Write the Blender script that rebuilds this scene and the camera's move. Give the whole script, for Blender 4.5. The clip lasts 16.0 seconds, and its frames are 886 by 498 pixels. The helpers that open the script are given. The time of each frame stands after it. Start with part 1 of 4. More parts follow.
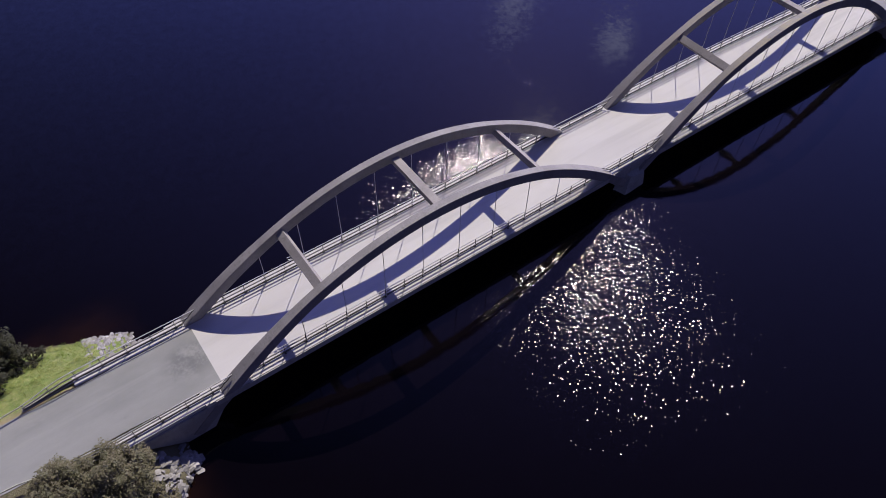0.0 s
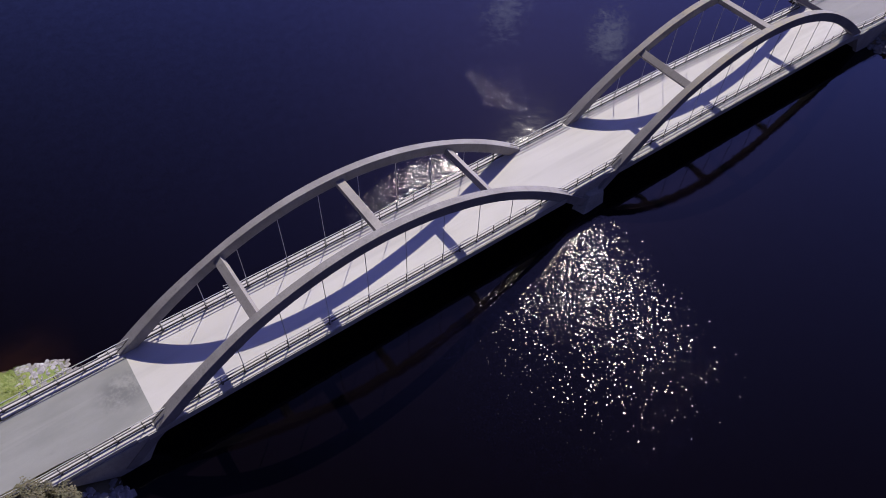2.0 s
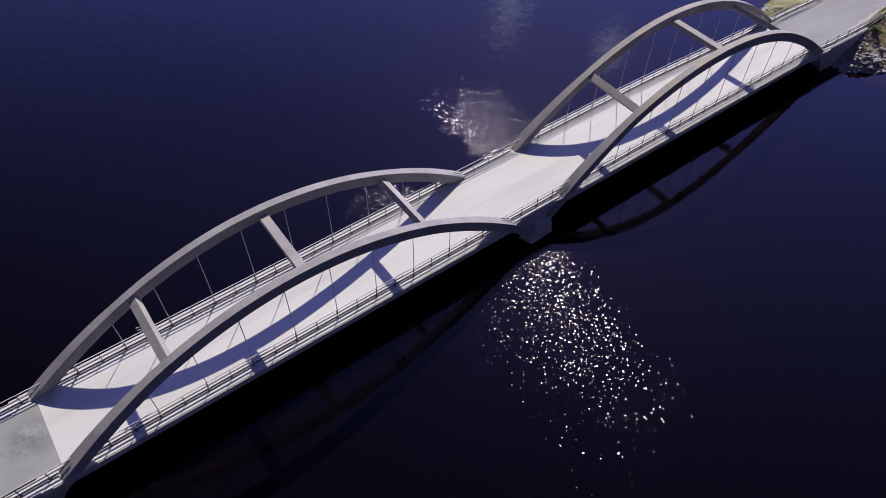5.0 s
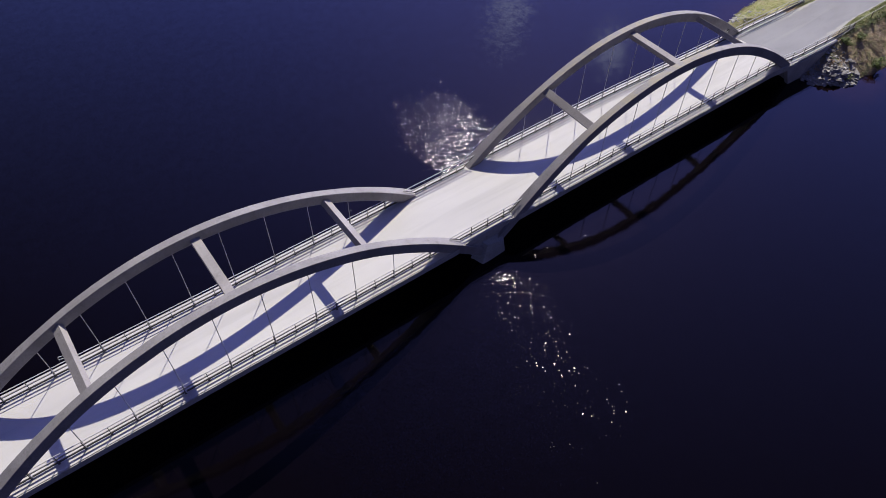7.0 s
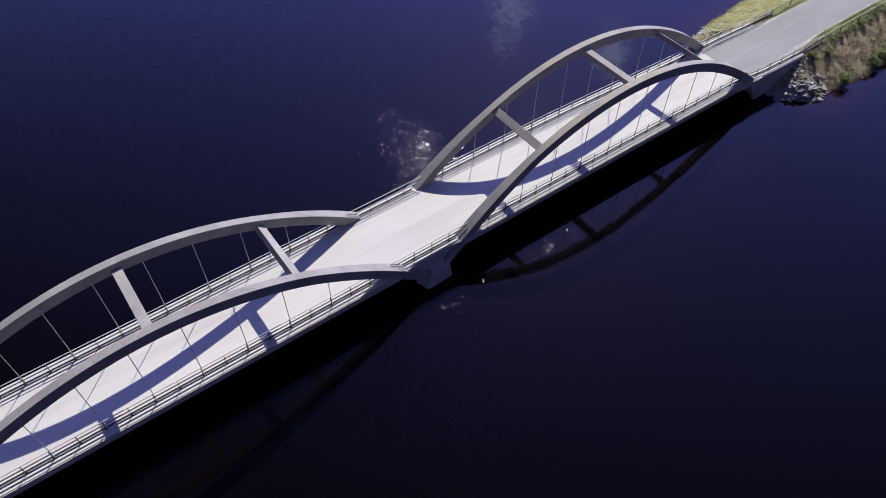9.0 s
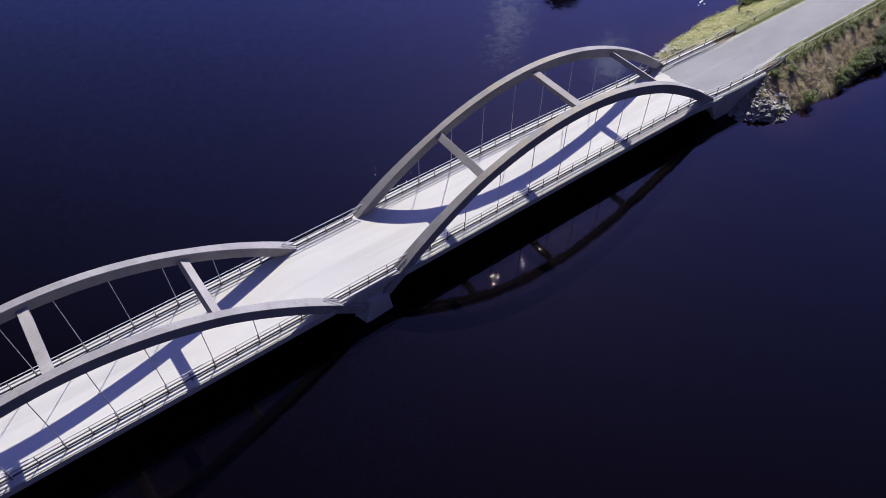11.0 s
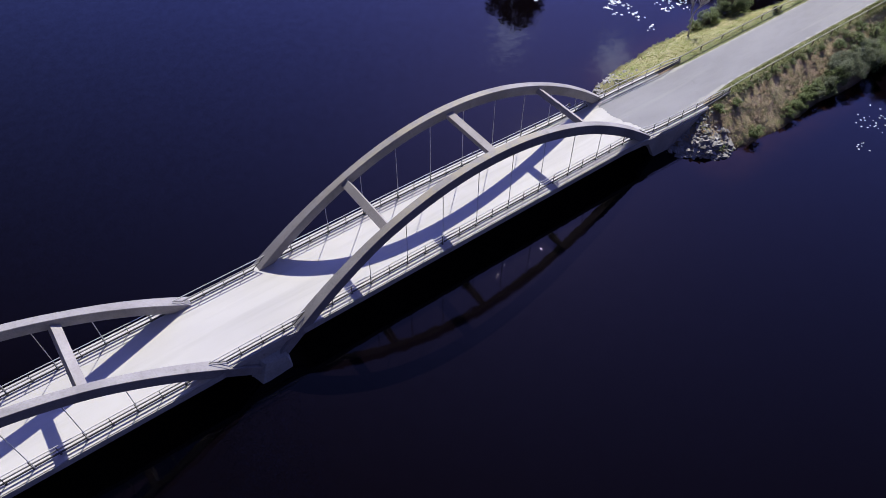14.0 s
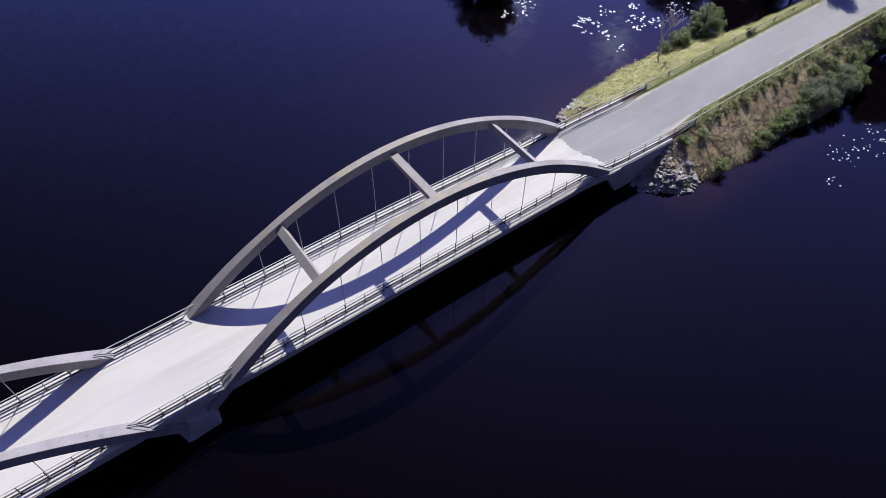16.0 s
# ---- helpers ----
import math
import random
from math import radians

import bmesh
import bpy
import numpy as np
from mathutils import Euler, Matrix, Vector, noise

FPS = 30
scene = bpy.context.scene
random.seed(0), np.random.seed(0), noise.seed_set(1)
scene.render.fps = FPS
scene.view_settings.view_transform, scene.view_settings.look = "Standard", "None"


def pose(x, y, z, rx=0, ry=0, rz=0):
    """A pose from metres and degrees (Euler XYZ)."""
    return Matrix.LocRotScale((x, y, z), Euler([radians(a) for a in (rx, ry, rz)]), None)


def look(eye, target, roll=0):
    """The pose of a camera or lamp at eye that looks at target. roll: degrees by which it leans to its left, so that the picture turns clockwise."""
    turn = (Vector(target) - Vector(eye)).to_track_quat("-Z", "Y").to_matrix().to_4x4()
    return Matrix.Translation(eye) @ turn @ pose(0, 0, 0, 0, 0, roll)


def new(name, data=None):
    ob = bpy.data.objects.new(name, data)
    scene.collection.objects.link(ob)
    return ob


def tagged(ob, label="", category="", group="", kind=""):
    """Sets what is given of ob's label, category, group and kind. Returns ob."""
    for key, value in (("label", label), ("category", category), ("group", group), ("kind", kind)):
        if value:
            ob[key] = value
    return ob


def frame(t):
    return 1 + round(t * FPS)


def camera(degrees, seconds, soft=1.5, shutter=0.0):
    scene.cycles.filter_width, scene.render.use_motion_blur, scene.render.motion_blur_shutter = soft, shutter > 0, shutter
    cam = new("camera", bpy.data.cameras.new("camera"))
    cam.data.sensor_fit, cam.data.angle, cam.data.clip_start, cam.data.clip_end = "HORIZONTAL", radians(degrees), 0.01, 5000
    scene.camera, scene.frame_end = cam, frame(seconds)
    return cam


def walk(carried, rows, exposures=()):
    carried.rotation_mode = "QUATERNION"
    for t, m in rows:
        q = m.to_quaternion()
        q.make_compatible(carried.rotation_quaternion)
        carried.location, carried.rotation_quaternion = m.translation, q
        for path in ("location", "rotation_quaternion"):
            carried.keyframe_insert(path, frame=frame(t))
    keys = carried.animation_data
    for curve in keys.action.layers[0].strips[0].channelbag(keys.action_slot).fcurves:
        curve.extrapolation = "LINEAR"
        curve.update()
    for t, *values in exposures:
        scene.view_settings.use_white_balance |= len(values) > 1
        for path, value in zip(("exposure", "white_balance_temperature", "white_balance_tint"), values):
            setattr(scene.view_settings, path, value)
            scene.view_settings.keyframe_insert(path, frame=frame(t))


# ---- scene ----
cam = camera(64.44, 16.0, soft=0.75)
ROWS = [
    (0, -48.20, -35.88, 52.19, 38.62, -0.65, -35.59),
    (0.5, -46.95, -35.63, 52.09, 38.56, -0.88, -35.86),
    (1, -45.60, -35.68, 52.13, 38.46, -1.05, -35.82),
    (1.5, -44.26, -35.61, 52.32, 38.30, -1.16, -35.81),
    (2, -42.95, -35.66, 52.41, 38.27, -1.15, -35.81),
    (2.5, -41.83, -35.80, 52.21, 38.55, -1.09, -35.86),
    (3, -40.80, -36.24, 52.04, 38.95, -0.90, -35.94),
    (3.5, -39.63, -36.49, 51.81, 39.24, -0.70, -36.00),
    (4, -38.52, -36.64, 51.63, 39.42, -0.57, -36.06),
    (6.5, -31.89, -37.43, 51.66, 39.34, -0.59, -36.04),
    (7, -30.48, -37.75, 51.50, 39.51, -0.57, -36.06),
    (7.5, -29.11, -38.03, 51.42, 39.66, -0.49, -36.19),
    (8, -27.57, -38.23, 51.33, 39.72, -0.45, -36.17),
    (8.5, -25.84, -38.38, 51.30, 39.69, -0.44, -36.07),
    (9, -24.19, -38.50, 51.37, 39.61, -0.48, -35.98),
    (11.5, -15.89, -39.20, 50.58, 40.46, -0.26, -36.25),
    (12, -14.09, -39.30, 50.58, 40.52, -0.22, -36.22),
    (12.5, -12.21, -39.46, 50.65, 40.53, -0.12, -36.13),
    (13, -10.32, -39.55, 50.73, 40.46, 0.03, -36.08),
    (13.5, -8.50, -39.49, 50.88, 40.38, -0.04, -36.07),
    (14, -6.69, -39.22, 51.04, 40.22, -0.12, -36.06),
    (14.5, -4.73, -38.75, 51.35, 39.87, -0.23, -35.97),
    (15, -2.68, -38.14, 51.72, 39.51, -0.40, -35.80),
    (15.5, -0.67, -37.73, 52.00, 39.26, -0.33, -35.77),
    (16, 1.24, -37.07, 52.16, 39.07, -0.48, -35.82),
]
walk(cam, [(t, pose(x, y, z, rx, ry, rz)) for t, x, y, z, rx, ry, rz in ROWS],
     exposures=[(0.0, 0.14, 6600, 11), (4.0, 0.27, 6600, 9), (7.0, 0.36, 6600, 6), (9.0, 0.46, 6500, 5), (16.0, 0.54, 6380, 5)])

# ---- sky, sun ----
SUN_EL, SUN_AZ = 43.8, 46.5          # azimuth from +y towards +x
WATER = -3.6


def toward(el, az):
    el, az = radians(el), radians(az)
    return Vector((math.sin(az) * math.cos(el), math.cos(az) * math.cos(el), math.sin(el)))


def make_world():
    w = bpy.data.worlds.new("sky")
    scene.world = w
    w.use_nodes = True
    nt = w.node_tree
    nt.nodes.clear()
    N, L = nt.nodes.new, nt.links.new
    out = N("ShaderNodeOutputWorld")
    bg = N("ShaderNodeBackground")
    tc = N("ShaderNodeTexCoord")
    sky = N("ShaderNodeTexSky")
    sky.sky_type = 'NISHITA'
    sky.sun_disc = False
    sky.sun_elevation = radians(SUN_EL)
    sky.sun_rotation = radians(SUN_AZ)
    sky.air_density, sky.dust_density, sky.ozone_density = 1.0, 0.2, 3.0
    noi = N("ShaderNodeTexNoise")
    noi.inputs["Scale"].default_value = 14.0
    noi.inputs["Detail"].default_value = 5.0
    L(tc.outputs["Generated"], noi.inputs["Vector"])
    # deep clear northern sky
    tone = N("ShaderNodeMix")
    tone.data_type, tone.blend_type = 'RGBA', 'MULTIPLY'
    tone.inputs[0].default_value = 1.0
    L(sky.outputs["Color"], tone.inputs[6])
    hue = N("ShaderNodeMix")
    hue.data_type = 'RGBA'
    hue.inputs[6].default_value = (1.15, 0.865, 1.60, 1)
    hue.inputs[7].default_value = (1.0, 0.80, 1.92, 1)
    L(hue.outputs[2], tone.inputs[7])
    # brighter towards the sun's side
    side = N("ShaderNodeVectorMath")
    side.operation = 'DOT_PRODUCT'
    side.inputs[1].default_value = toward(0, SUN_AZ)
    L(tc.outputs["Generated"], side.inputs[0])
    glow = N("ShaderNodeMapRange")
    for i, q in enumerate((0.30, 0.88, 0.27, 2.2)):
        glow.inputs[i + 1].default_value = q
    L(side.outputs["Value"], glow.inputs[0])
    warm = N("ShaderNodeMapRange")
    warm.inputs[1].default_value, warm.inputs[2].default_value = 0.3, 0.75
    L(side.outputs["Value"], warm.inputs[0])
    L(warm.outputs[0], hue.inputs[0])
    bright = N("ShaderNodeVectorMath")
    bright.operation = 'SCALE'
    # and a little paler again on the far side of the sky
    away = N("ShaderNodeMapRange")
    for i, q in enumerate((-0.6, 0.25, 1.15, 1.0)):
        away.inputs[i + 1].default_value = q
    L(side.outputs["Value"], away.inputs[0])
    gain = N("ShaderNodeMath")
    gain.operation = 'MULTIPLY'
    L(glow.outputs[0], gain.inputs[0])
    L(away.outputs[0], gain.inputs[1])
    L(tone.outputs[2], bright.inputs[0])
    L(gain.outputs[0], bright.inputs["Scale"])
    base = bright.outputs[0]
    # small fair-weather clouds
    for el, az, size, gain in ((32.0, 42.2, 0.050, 1.0), (33.6, 52.0, 0.032, 0.8)):
        dot = N("ShaderNodeVectorMath")
        dot.operation = 'DISTANCE'
        dot.inputs[1].default_value = toward(el, az)
        L(tc.outputs["Generated"], dot.inputs[0])
        mr = N("ShaderNodeMapRange")
        mr.interpolation_type = 'SMOOTHSTEP'
        mr.inputs[1].default_value, mr.inputs[2].default_value = size, size * 0.25
        mr.inputs[3].default_value, mr.inputs[4].default_value = 0.0, gain
        L(dot.outputs["Value"], mr.inputs[0])
        mul = N("ShaderNodeMath")
        mul.operation = 'MULTIPLY'
        L(mr.outputs[0], mul.inputs[0])
        cr = N("ShaderNodeMapRange")
        cr.inputs[1].default_value, cr.inputs[2].default_value = 0.34, 0.58
        L(noi.outputs["Fac"], cr.inputs[0])
        L(cr.outputs[0], mul.inputs[1])
        mix = N("ShaderNodeMix")
        mix.data_type = 'RGBA'
        mix.inputs[7].default_value = (37.0, 40.0, 60.0, 1)
        L(mul.outputs[0], mix.inputs[0])
        L(base, mix.inputs[6])
        base = mix.outputs[2]
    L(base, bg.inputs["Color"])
    bg.inputs["Strength"].default_value = 0.066
    L(bg.outputs[0], out.inputs["Surface"])


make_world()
sun_data = bpy.data.lights.new("sun", 'SUN')
sun_data.energy, sun_data.angle, sun_data.color = 4.2, radians(0.53), (1.0, 0.94, 0.855)
sun = new("sun", sun_data)
sun.matrix_world = look(toward(SUN_EL, SUN_AZ) * 200, (0, 0, 0))


# ---- materials ----
class Mat:
    """A small builder for node materials in object or world coordinates."""

    def __init__(self, name, rough=0.8, metal=0.0, spec=0.5):
        self.m = bpy.data.materials.new(name)
        self.m.use_nodes = True
        self.nt = self.m.node_tree
        self.b = self.nt.nodes["Principled BSDF"]
        self.b.inputs["Roughness"].default_value = rough
        self.b.inputs["Metallic"].default_value = metal
        self.b.inputs["Specular IOR Level"].default_value = spec
        geo = self.n("ShaderNodeNewGeometry")
        self.pos, self.island = geo.outputs["Position"], geo.outputs["Random Per Island"]
        self.normal = geo.outputs["Normal"]

    def n(self, kind):
        return self.nt.nodes.new(kind)

    def put(self, a, b):
        if hasattr(a, "is_output"):
            self.nt.links.new(a, b)
        else:
            b.default_value = a

    def noise(self, scale, detail=3.0, rough=0.55, stretch=(1, 1, 1), vec=None):
        mp = self.n("ShaderNodeMapping")
        mp.inputs["Scale"].default_value = stretch
        self.put(vec or self.pos, mp.inputs["Vector"])
        t = self.n("ShaderNodeTexNoise")
        t.inputs["Scale"].default_value = scale
        t.inputs["Detail"].default_value = detail
        t.inputs["Roughness"].default_value = rough
        self.put(mp.outputs[0], t.inputs["Vector"])
        return t.outputs["Fac"]

    def ramp(self, v, lo, hi, a=0.0, b=1.0, smooth=True):
        r = self.n("ShaderNodeMapRange")
        r.interpolation_type = 'SMOOTHSTEP' if smooth else 'LINEAR'
        self.put(v, r.inputs[0])
        for i, q in enumerate((lo, hi, a, b)):
            self.put(q, r.inputs[i + 1])
        return r.outputs[0]

    def math(self, op, a, b=0.0):
        q = self.n("ShaderNodeMath")
        q.operation = op
        self.put(a, q.inputs[0])
        self.put(b, q.inputs[1])
        return q.outputs[0]

    def mix(self, f, a, b, blend='MIX'):
        q = self.n("ShaderNodeMix")
        q.data_type, q.blend_type = 'RGBA', blend
        self.put(f, q.inputs[0])
        for s, v in ((q.inputs[6], a), (q.inputs[7], b)):
            self.put(v if hasattr(v, "is_output") else (*v, 1), s)
        return q.outputs[2]

    def axis(self, i):
        s = self.n("ShaderNodeSeparateXYZ")
        self.put(self.pos, s.inputs[0])
        return s.outputs[i]

    def blob(self, x, y, inner, outer, lengthen=1.0):
        q = self.n("ShaderNodeVectorMath")
        q.operation = 'DISTANCE'
        mp = self.n("ShaderNodeMapping")
        mp.inputs["Scale"].default_value = (1, lengthen, 0)
        self.put(self.pos, mp.inputs["Vector"])
        self.put(mp.outputs[0], q.inputs[0])
        q.inputs[1].default_value = (x, y * lengthen, 0)
        return self.ramp(q.outputs["Value"], outer, inner)

    def slope(self, scale, gain, stretch=(1, 1, 1), turn=0.0):
        """A random gentle tilt (x, y) of the surface."""
        mp = self.n("ShaderNodeMapping")
        mp.inputs["Scale"].default_value = stretch
        rot = self.n("ShaderNodeMapping")
        rot.inputs["Rotation"].default_value = (0, 0, radians(turn))
        self.put(self.pos, rot.inputs["Vector"])
        self.put(rot.outputs[0], mp.inputs["Vector"])
        t = self.n("ShaderNodeTexNoise")
        t.inputs["Scale"].default_value = scale
        self.put(mp.outputs[0], t.inputs["Vector"])
        a = self.n("ShaderNodeVectorMath")
        a.operation = 'SUBTRACT'
        self.put(t.outputs["Color"], a.inputs[0])
        a.inputs[1].default_value = (0.5, 0.5, 0.5)
        b = self.n("ShaderNodeVectorMath")
        b.operation = 'SCALE'
        self.put(a.outputs[0], b.inputs[0])
        self.put(gain, b.inputs["Scale"])
        return b.outputs[0]

    def vsum(self, *vs):
        out = vs[0]
        for v in vs[1:]:
            q = self.n("ShaderNodeVectorMath")
            q.operation = 'ADD'
            self.put(out, q.inputs[0])
            self.put(v, q.inputs[1])
            out = q.outputs[0]
        return out

    def random(self):
        return self.n("ShaderNodeObjectInfo").outputs["Random"]

    def bump(self, h, dist=0.01, strength=1.0):
        q = self.n("ShaderNodeBump")
        q.inputs["Distance"].default_value = dist
        q.inputs["Strength"].default_value = strength
        self.put(h, q.inputs["Height"])
        self.nt.links.new(q.outputs[0], self.b.inputs["Normal"])

    def done(self, colour, rough=None):
        self.put(colour if hasattr(colour, "is_output") else (*colour, 1), self.b.inputs["Base Color"])
        if rough is not None:
            self.put(rough, self.b.inputs["Roughness"])
        return self.m


def mat_concrete(name, light, dark, lichen=0.0):
    m = Mat(name, 0.85)
    big = m.noise(0.35, 4)
    fine = m.noise(6.0, 5, 0.65)
    streak = m.noise(1.4, 3, 0.6, (1, 1, 0.25))
    c = m.mix(m.ramp(big, 0.3, 0.7), light, dark)
    c = m.mix(m.ramp(fine, 0.35, 0.75, 0.0, 0.45), c, tuple(v * 0.7 for v in dark))
    c = m.mix(m.ramp(streak, 0.55, 0.78, 0.0, 0.5), c, tuple(v * 0.55 for v in dark))
    if lichen:
        up = m.n("ShaderNodeSeparateXYZ")
        m.put(m.normal, up.inputs[0])
        span = m.math('MULTIPLY', m.ramp(m.axis(0), 6.0, 20.0), m.ramp(m.axis(0), 36.0, 27.0))
        f = m.math('MULTIPLY', m.ramp(m.noise(0.7, 5, 0.7), 0.38, 0.60, 0, lichen), span)
        f = m.math('MULTIPLY', f, m.ramp(up.outputs[2], 0.5, 0.8))
        c = m.mix(f, c, (0.44, 0.38, 0.255))
    m.bump(m.math('ADD', fine, m.noise(40, 2)), 0.006, 0.6)
    return m.done(c)


def mat_deck():
    m = Mat("bright deck concrete", 0.8)
    big = m.noise(0.12, 4, 0.6, (0.5, 1.6, 1))
    track = m.noise(0.5, 4, 0.6, (0.07, 1.4, 1))
    fine = m.noise(9.0, 5, 0.7)
    c = m.mix(m.ramp(big, 0.3, 0.7), (0.56, 0.54, 0.52), (0.50, 0.48, 0.465))
    c = m.mix(m.ramp(track, 0.45, 0.7, 0, 0.45), c, (0.40, 0.385, 0.37))
    c = m.mix(m.ramp(fine, 0.5, 0.8, 0, 0.35), c, (0.36, 0.345, 0.33))
    m.bump(fine, 0.004, 0.5)
    return m.done(c)


def mat_asphalt():
    m = Mat("worn grey asphalt", 0.88)
    big = m.noise(0.22, 5, 0.65, (0.4, 1.2, 1))
    spots = m.noise(0.9, 4, 0.6)
    fine = m.noise(25.0, 4, 0.75)
    track = m.noise(0.6, 3, 0.6, (0.05, 1.2, 1))
    c = m.mix(m.ramp(big, 0.3, 0.72), (0.305, 0.298, 0.312), (0.245, 0.240, 0.252))
    c = m.mix(m.ramp(m.axis(0), 10.0, -10.0), c, m.mix(m.ramp(big, 0.3, 0.72), (0.292, 0.292, 0.282), (0.225, 0.228, 0.220)))
    c = m.mix(m.ramp(track, 0.5, 0.72, 0, 0.5), c, (0.35, 0.345, 0.33))
    c = m.mix(m.ramp(spots, 0.62, 0.8, 0, 0.35), c, (0.15, 0.148, 0.15))
    c = m.mix(m.ramp(fine, 0.45, 0.8, 0, 0.4), c, (0.15, 0.15, 0.15))
    # dusty verges
    off = m.math('ABSOLUTE', m.math('ADD', m.axis(1), 0.58))
    dust = m.math('MULTIPLY', m.ramp(m.math('ADD', off, m.math('MULTIPLY', m.noise(0.9, 4), 0.9)), 2.98, 3.3), m.ramp(m.axis(0), 52.0, 60.0))
    c = m.mix(dust, c, (0.42, 0.405, 0.37))
    # a large dark damp stain where the western road meets the deck
    stain = m.math('MULTIPLY', m.blob(-47.7, 0.3, 0.8, 3.2, 1.3), m.ramp(m.noise(0.55, 5, 0.7), 0.36, 0.58))
    c = m.mix(m.math('MULTIPLY', stain, 0.75), c, (0.12, 0.123, 0.125))
    m.bump(fine, 0.004, 0.8)
    return m.done(c)


def mat_simple(name, a, b, scale=4.0, rough=0.8, metal=0.0, bump=0.004, per=False):
    m = Mat(name, rough, metal)
    f = m.noise(scale, 4, 0.6)
    c = m.mix(m.ramp(f, 0.3, 0.7), a, b)
    if per:
        c = m.mix(m.ramp(m.random(), 0, 1, 0, 0.6), c, tuple(v * 0.5 for v in b))
    if bump:
        m.bump(m.noise(scale * 6, 4, 0.7), bump, 0.7)
    return m.done(c)


def mat_leaf(name, a, b, dry=None):
    m = Mat(name, 0.7, 0.0, 0.25)
    c = m.mix(m.ramp(m.island, 0, 1, 0.1, 0.8), a, b)
    patch = m.noise(1.3, 4)
    c = m.mix(m.ramp(patch, 0.35, 0.65, 0, 0.6), c, dry or tuple(v * 0.6 for v in a))
    return m.done(c)


def mat_ground():
    m = Mat("embankment soil and grass", 0.95)
    big = m.noise(0.25, 4, 0.6)
    mid = m.noise(1.6, 5, 0.65)
    fine = m.noise(14, 4, 0.7)
    c = m.mix(m.ramp(big, 0.35, 0.65), (0.40, 0.30, 0.21), (0.25, 0.24, 0.11))
    c = m.mix(m.ramp(mid, 0.4, 0.7), c, (0.46, 0.35, 0.25))
    c = m.mix(m.ramp(fine, 0.45, 0.75, 0, 0.5), c, (0.17, 0.14, 0.09))
    green = m.mix(m.ramp(mid, 0.35, 0.7), (0.25, 0.265, 0.085), (0.40, 0.36, 0.18))
    green = m.mix(m.ramp(m.axis(0), 0.0, -1.0), green, m.mix(m.ramp(mid, 0.35, 0.7), (0.13, 0.20, 0.035), (0.24, 0.28, 0.07)))
    c = m.mix(m.math('MULTIPLY', m.ramp(m.axis(1), 3.0, 4.2), m.ramp(fine, 0.75, 0.45)), c, green)
    c = m.mix(m.math('MULTIPLY', m.ramp(m.axis(0), 0.0, -1.0), m.ramp(m.axis(1), 3.5, 2.5)), c, m.mix(fine, (0.10, 0.095, 0.05), (0.22, 0.19, 0.12)))
    verge = m.math('MULTIPLY', m.ramp(m.math('ABSOLUTE', m.math('ADD', m.axis(1), 0.6)), 4.7, 4.2), m.ramp(m.axis(0), 57.5, 60.0))
    c = m.mix(verge, c, m.mix(m.ramp(mid, 0.35, 0.7), (0.15, 0.175, 0.06), (0.26, 0.25, 0.12)))
    # darker brown towards the waterline
    bank_rise = m.ramp(m.axis(2), WATER - 0.1, WATER + 0.6)
    c = m.mix(bank_rise, (0.05, 0.03, 0.018), c)
    m.bump(m.math('ADD', mid, fine), 0.08, 0.8)
    return m.done(c)


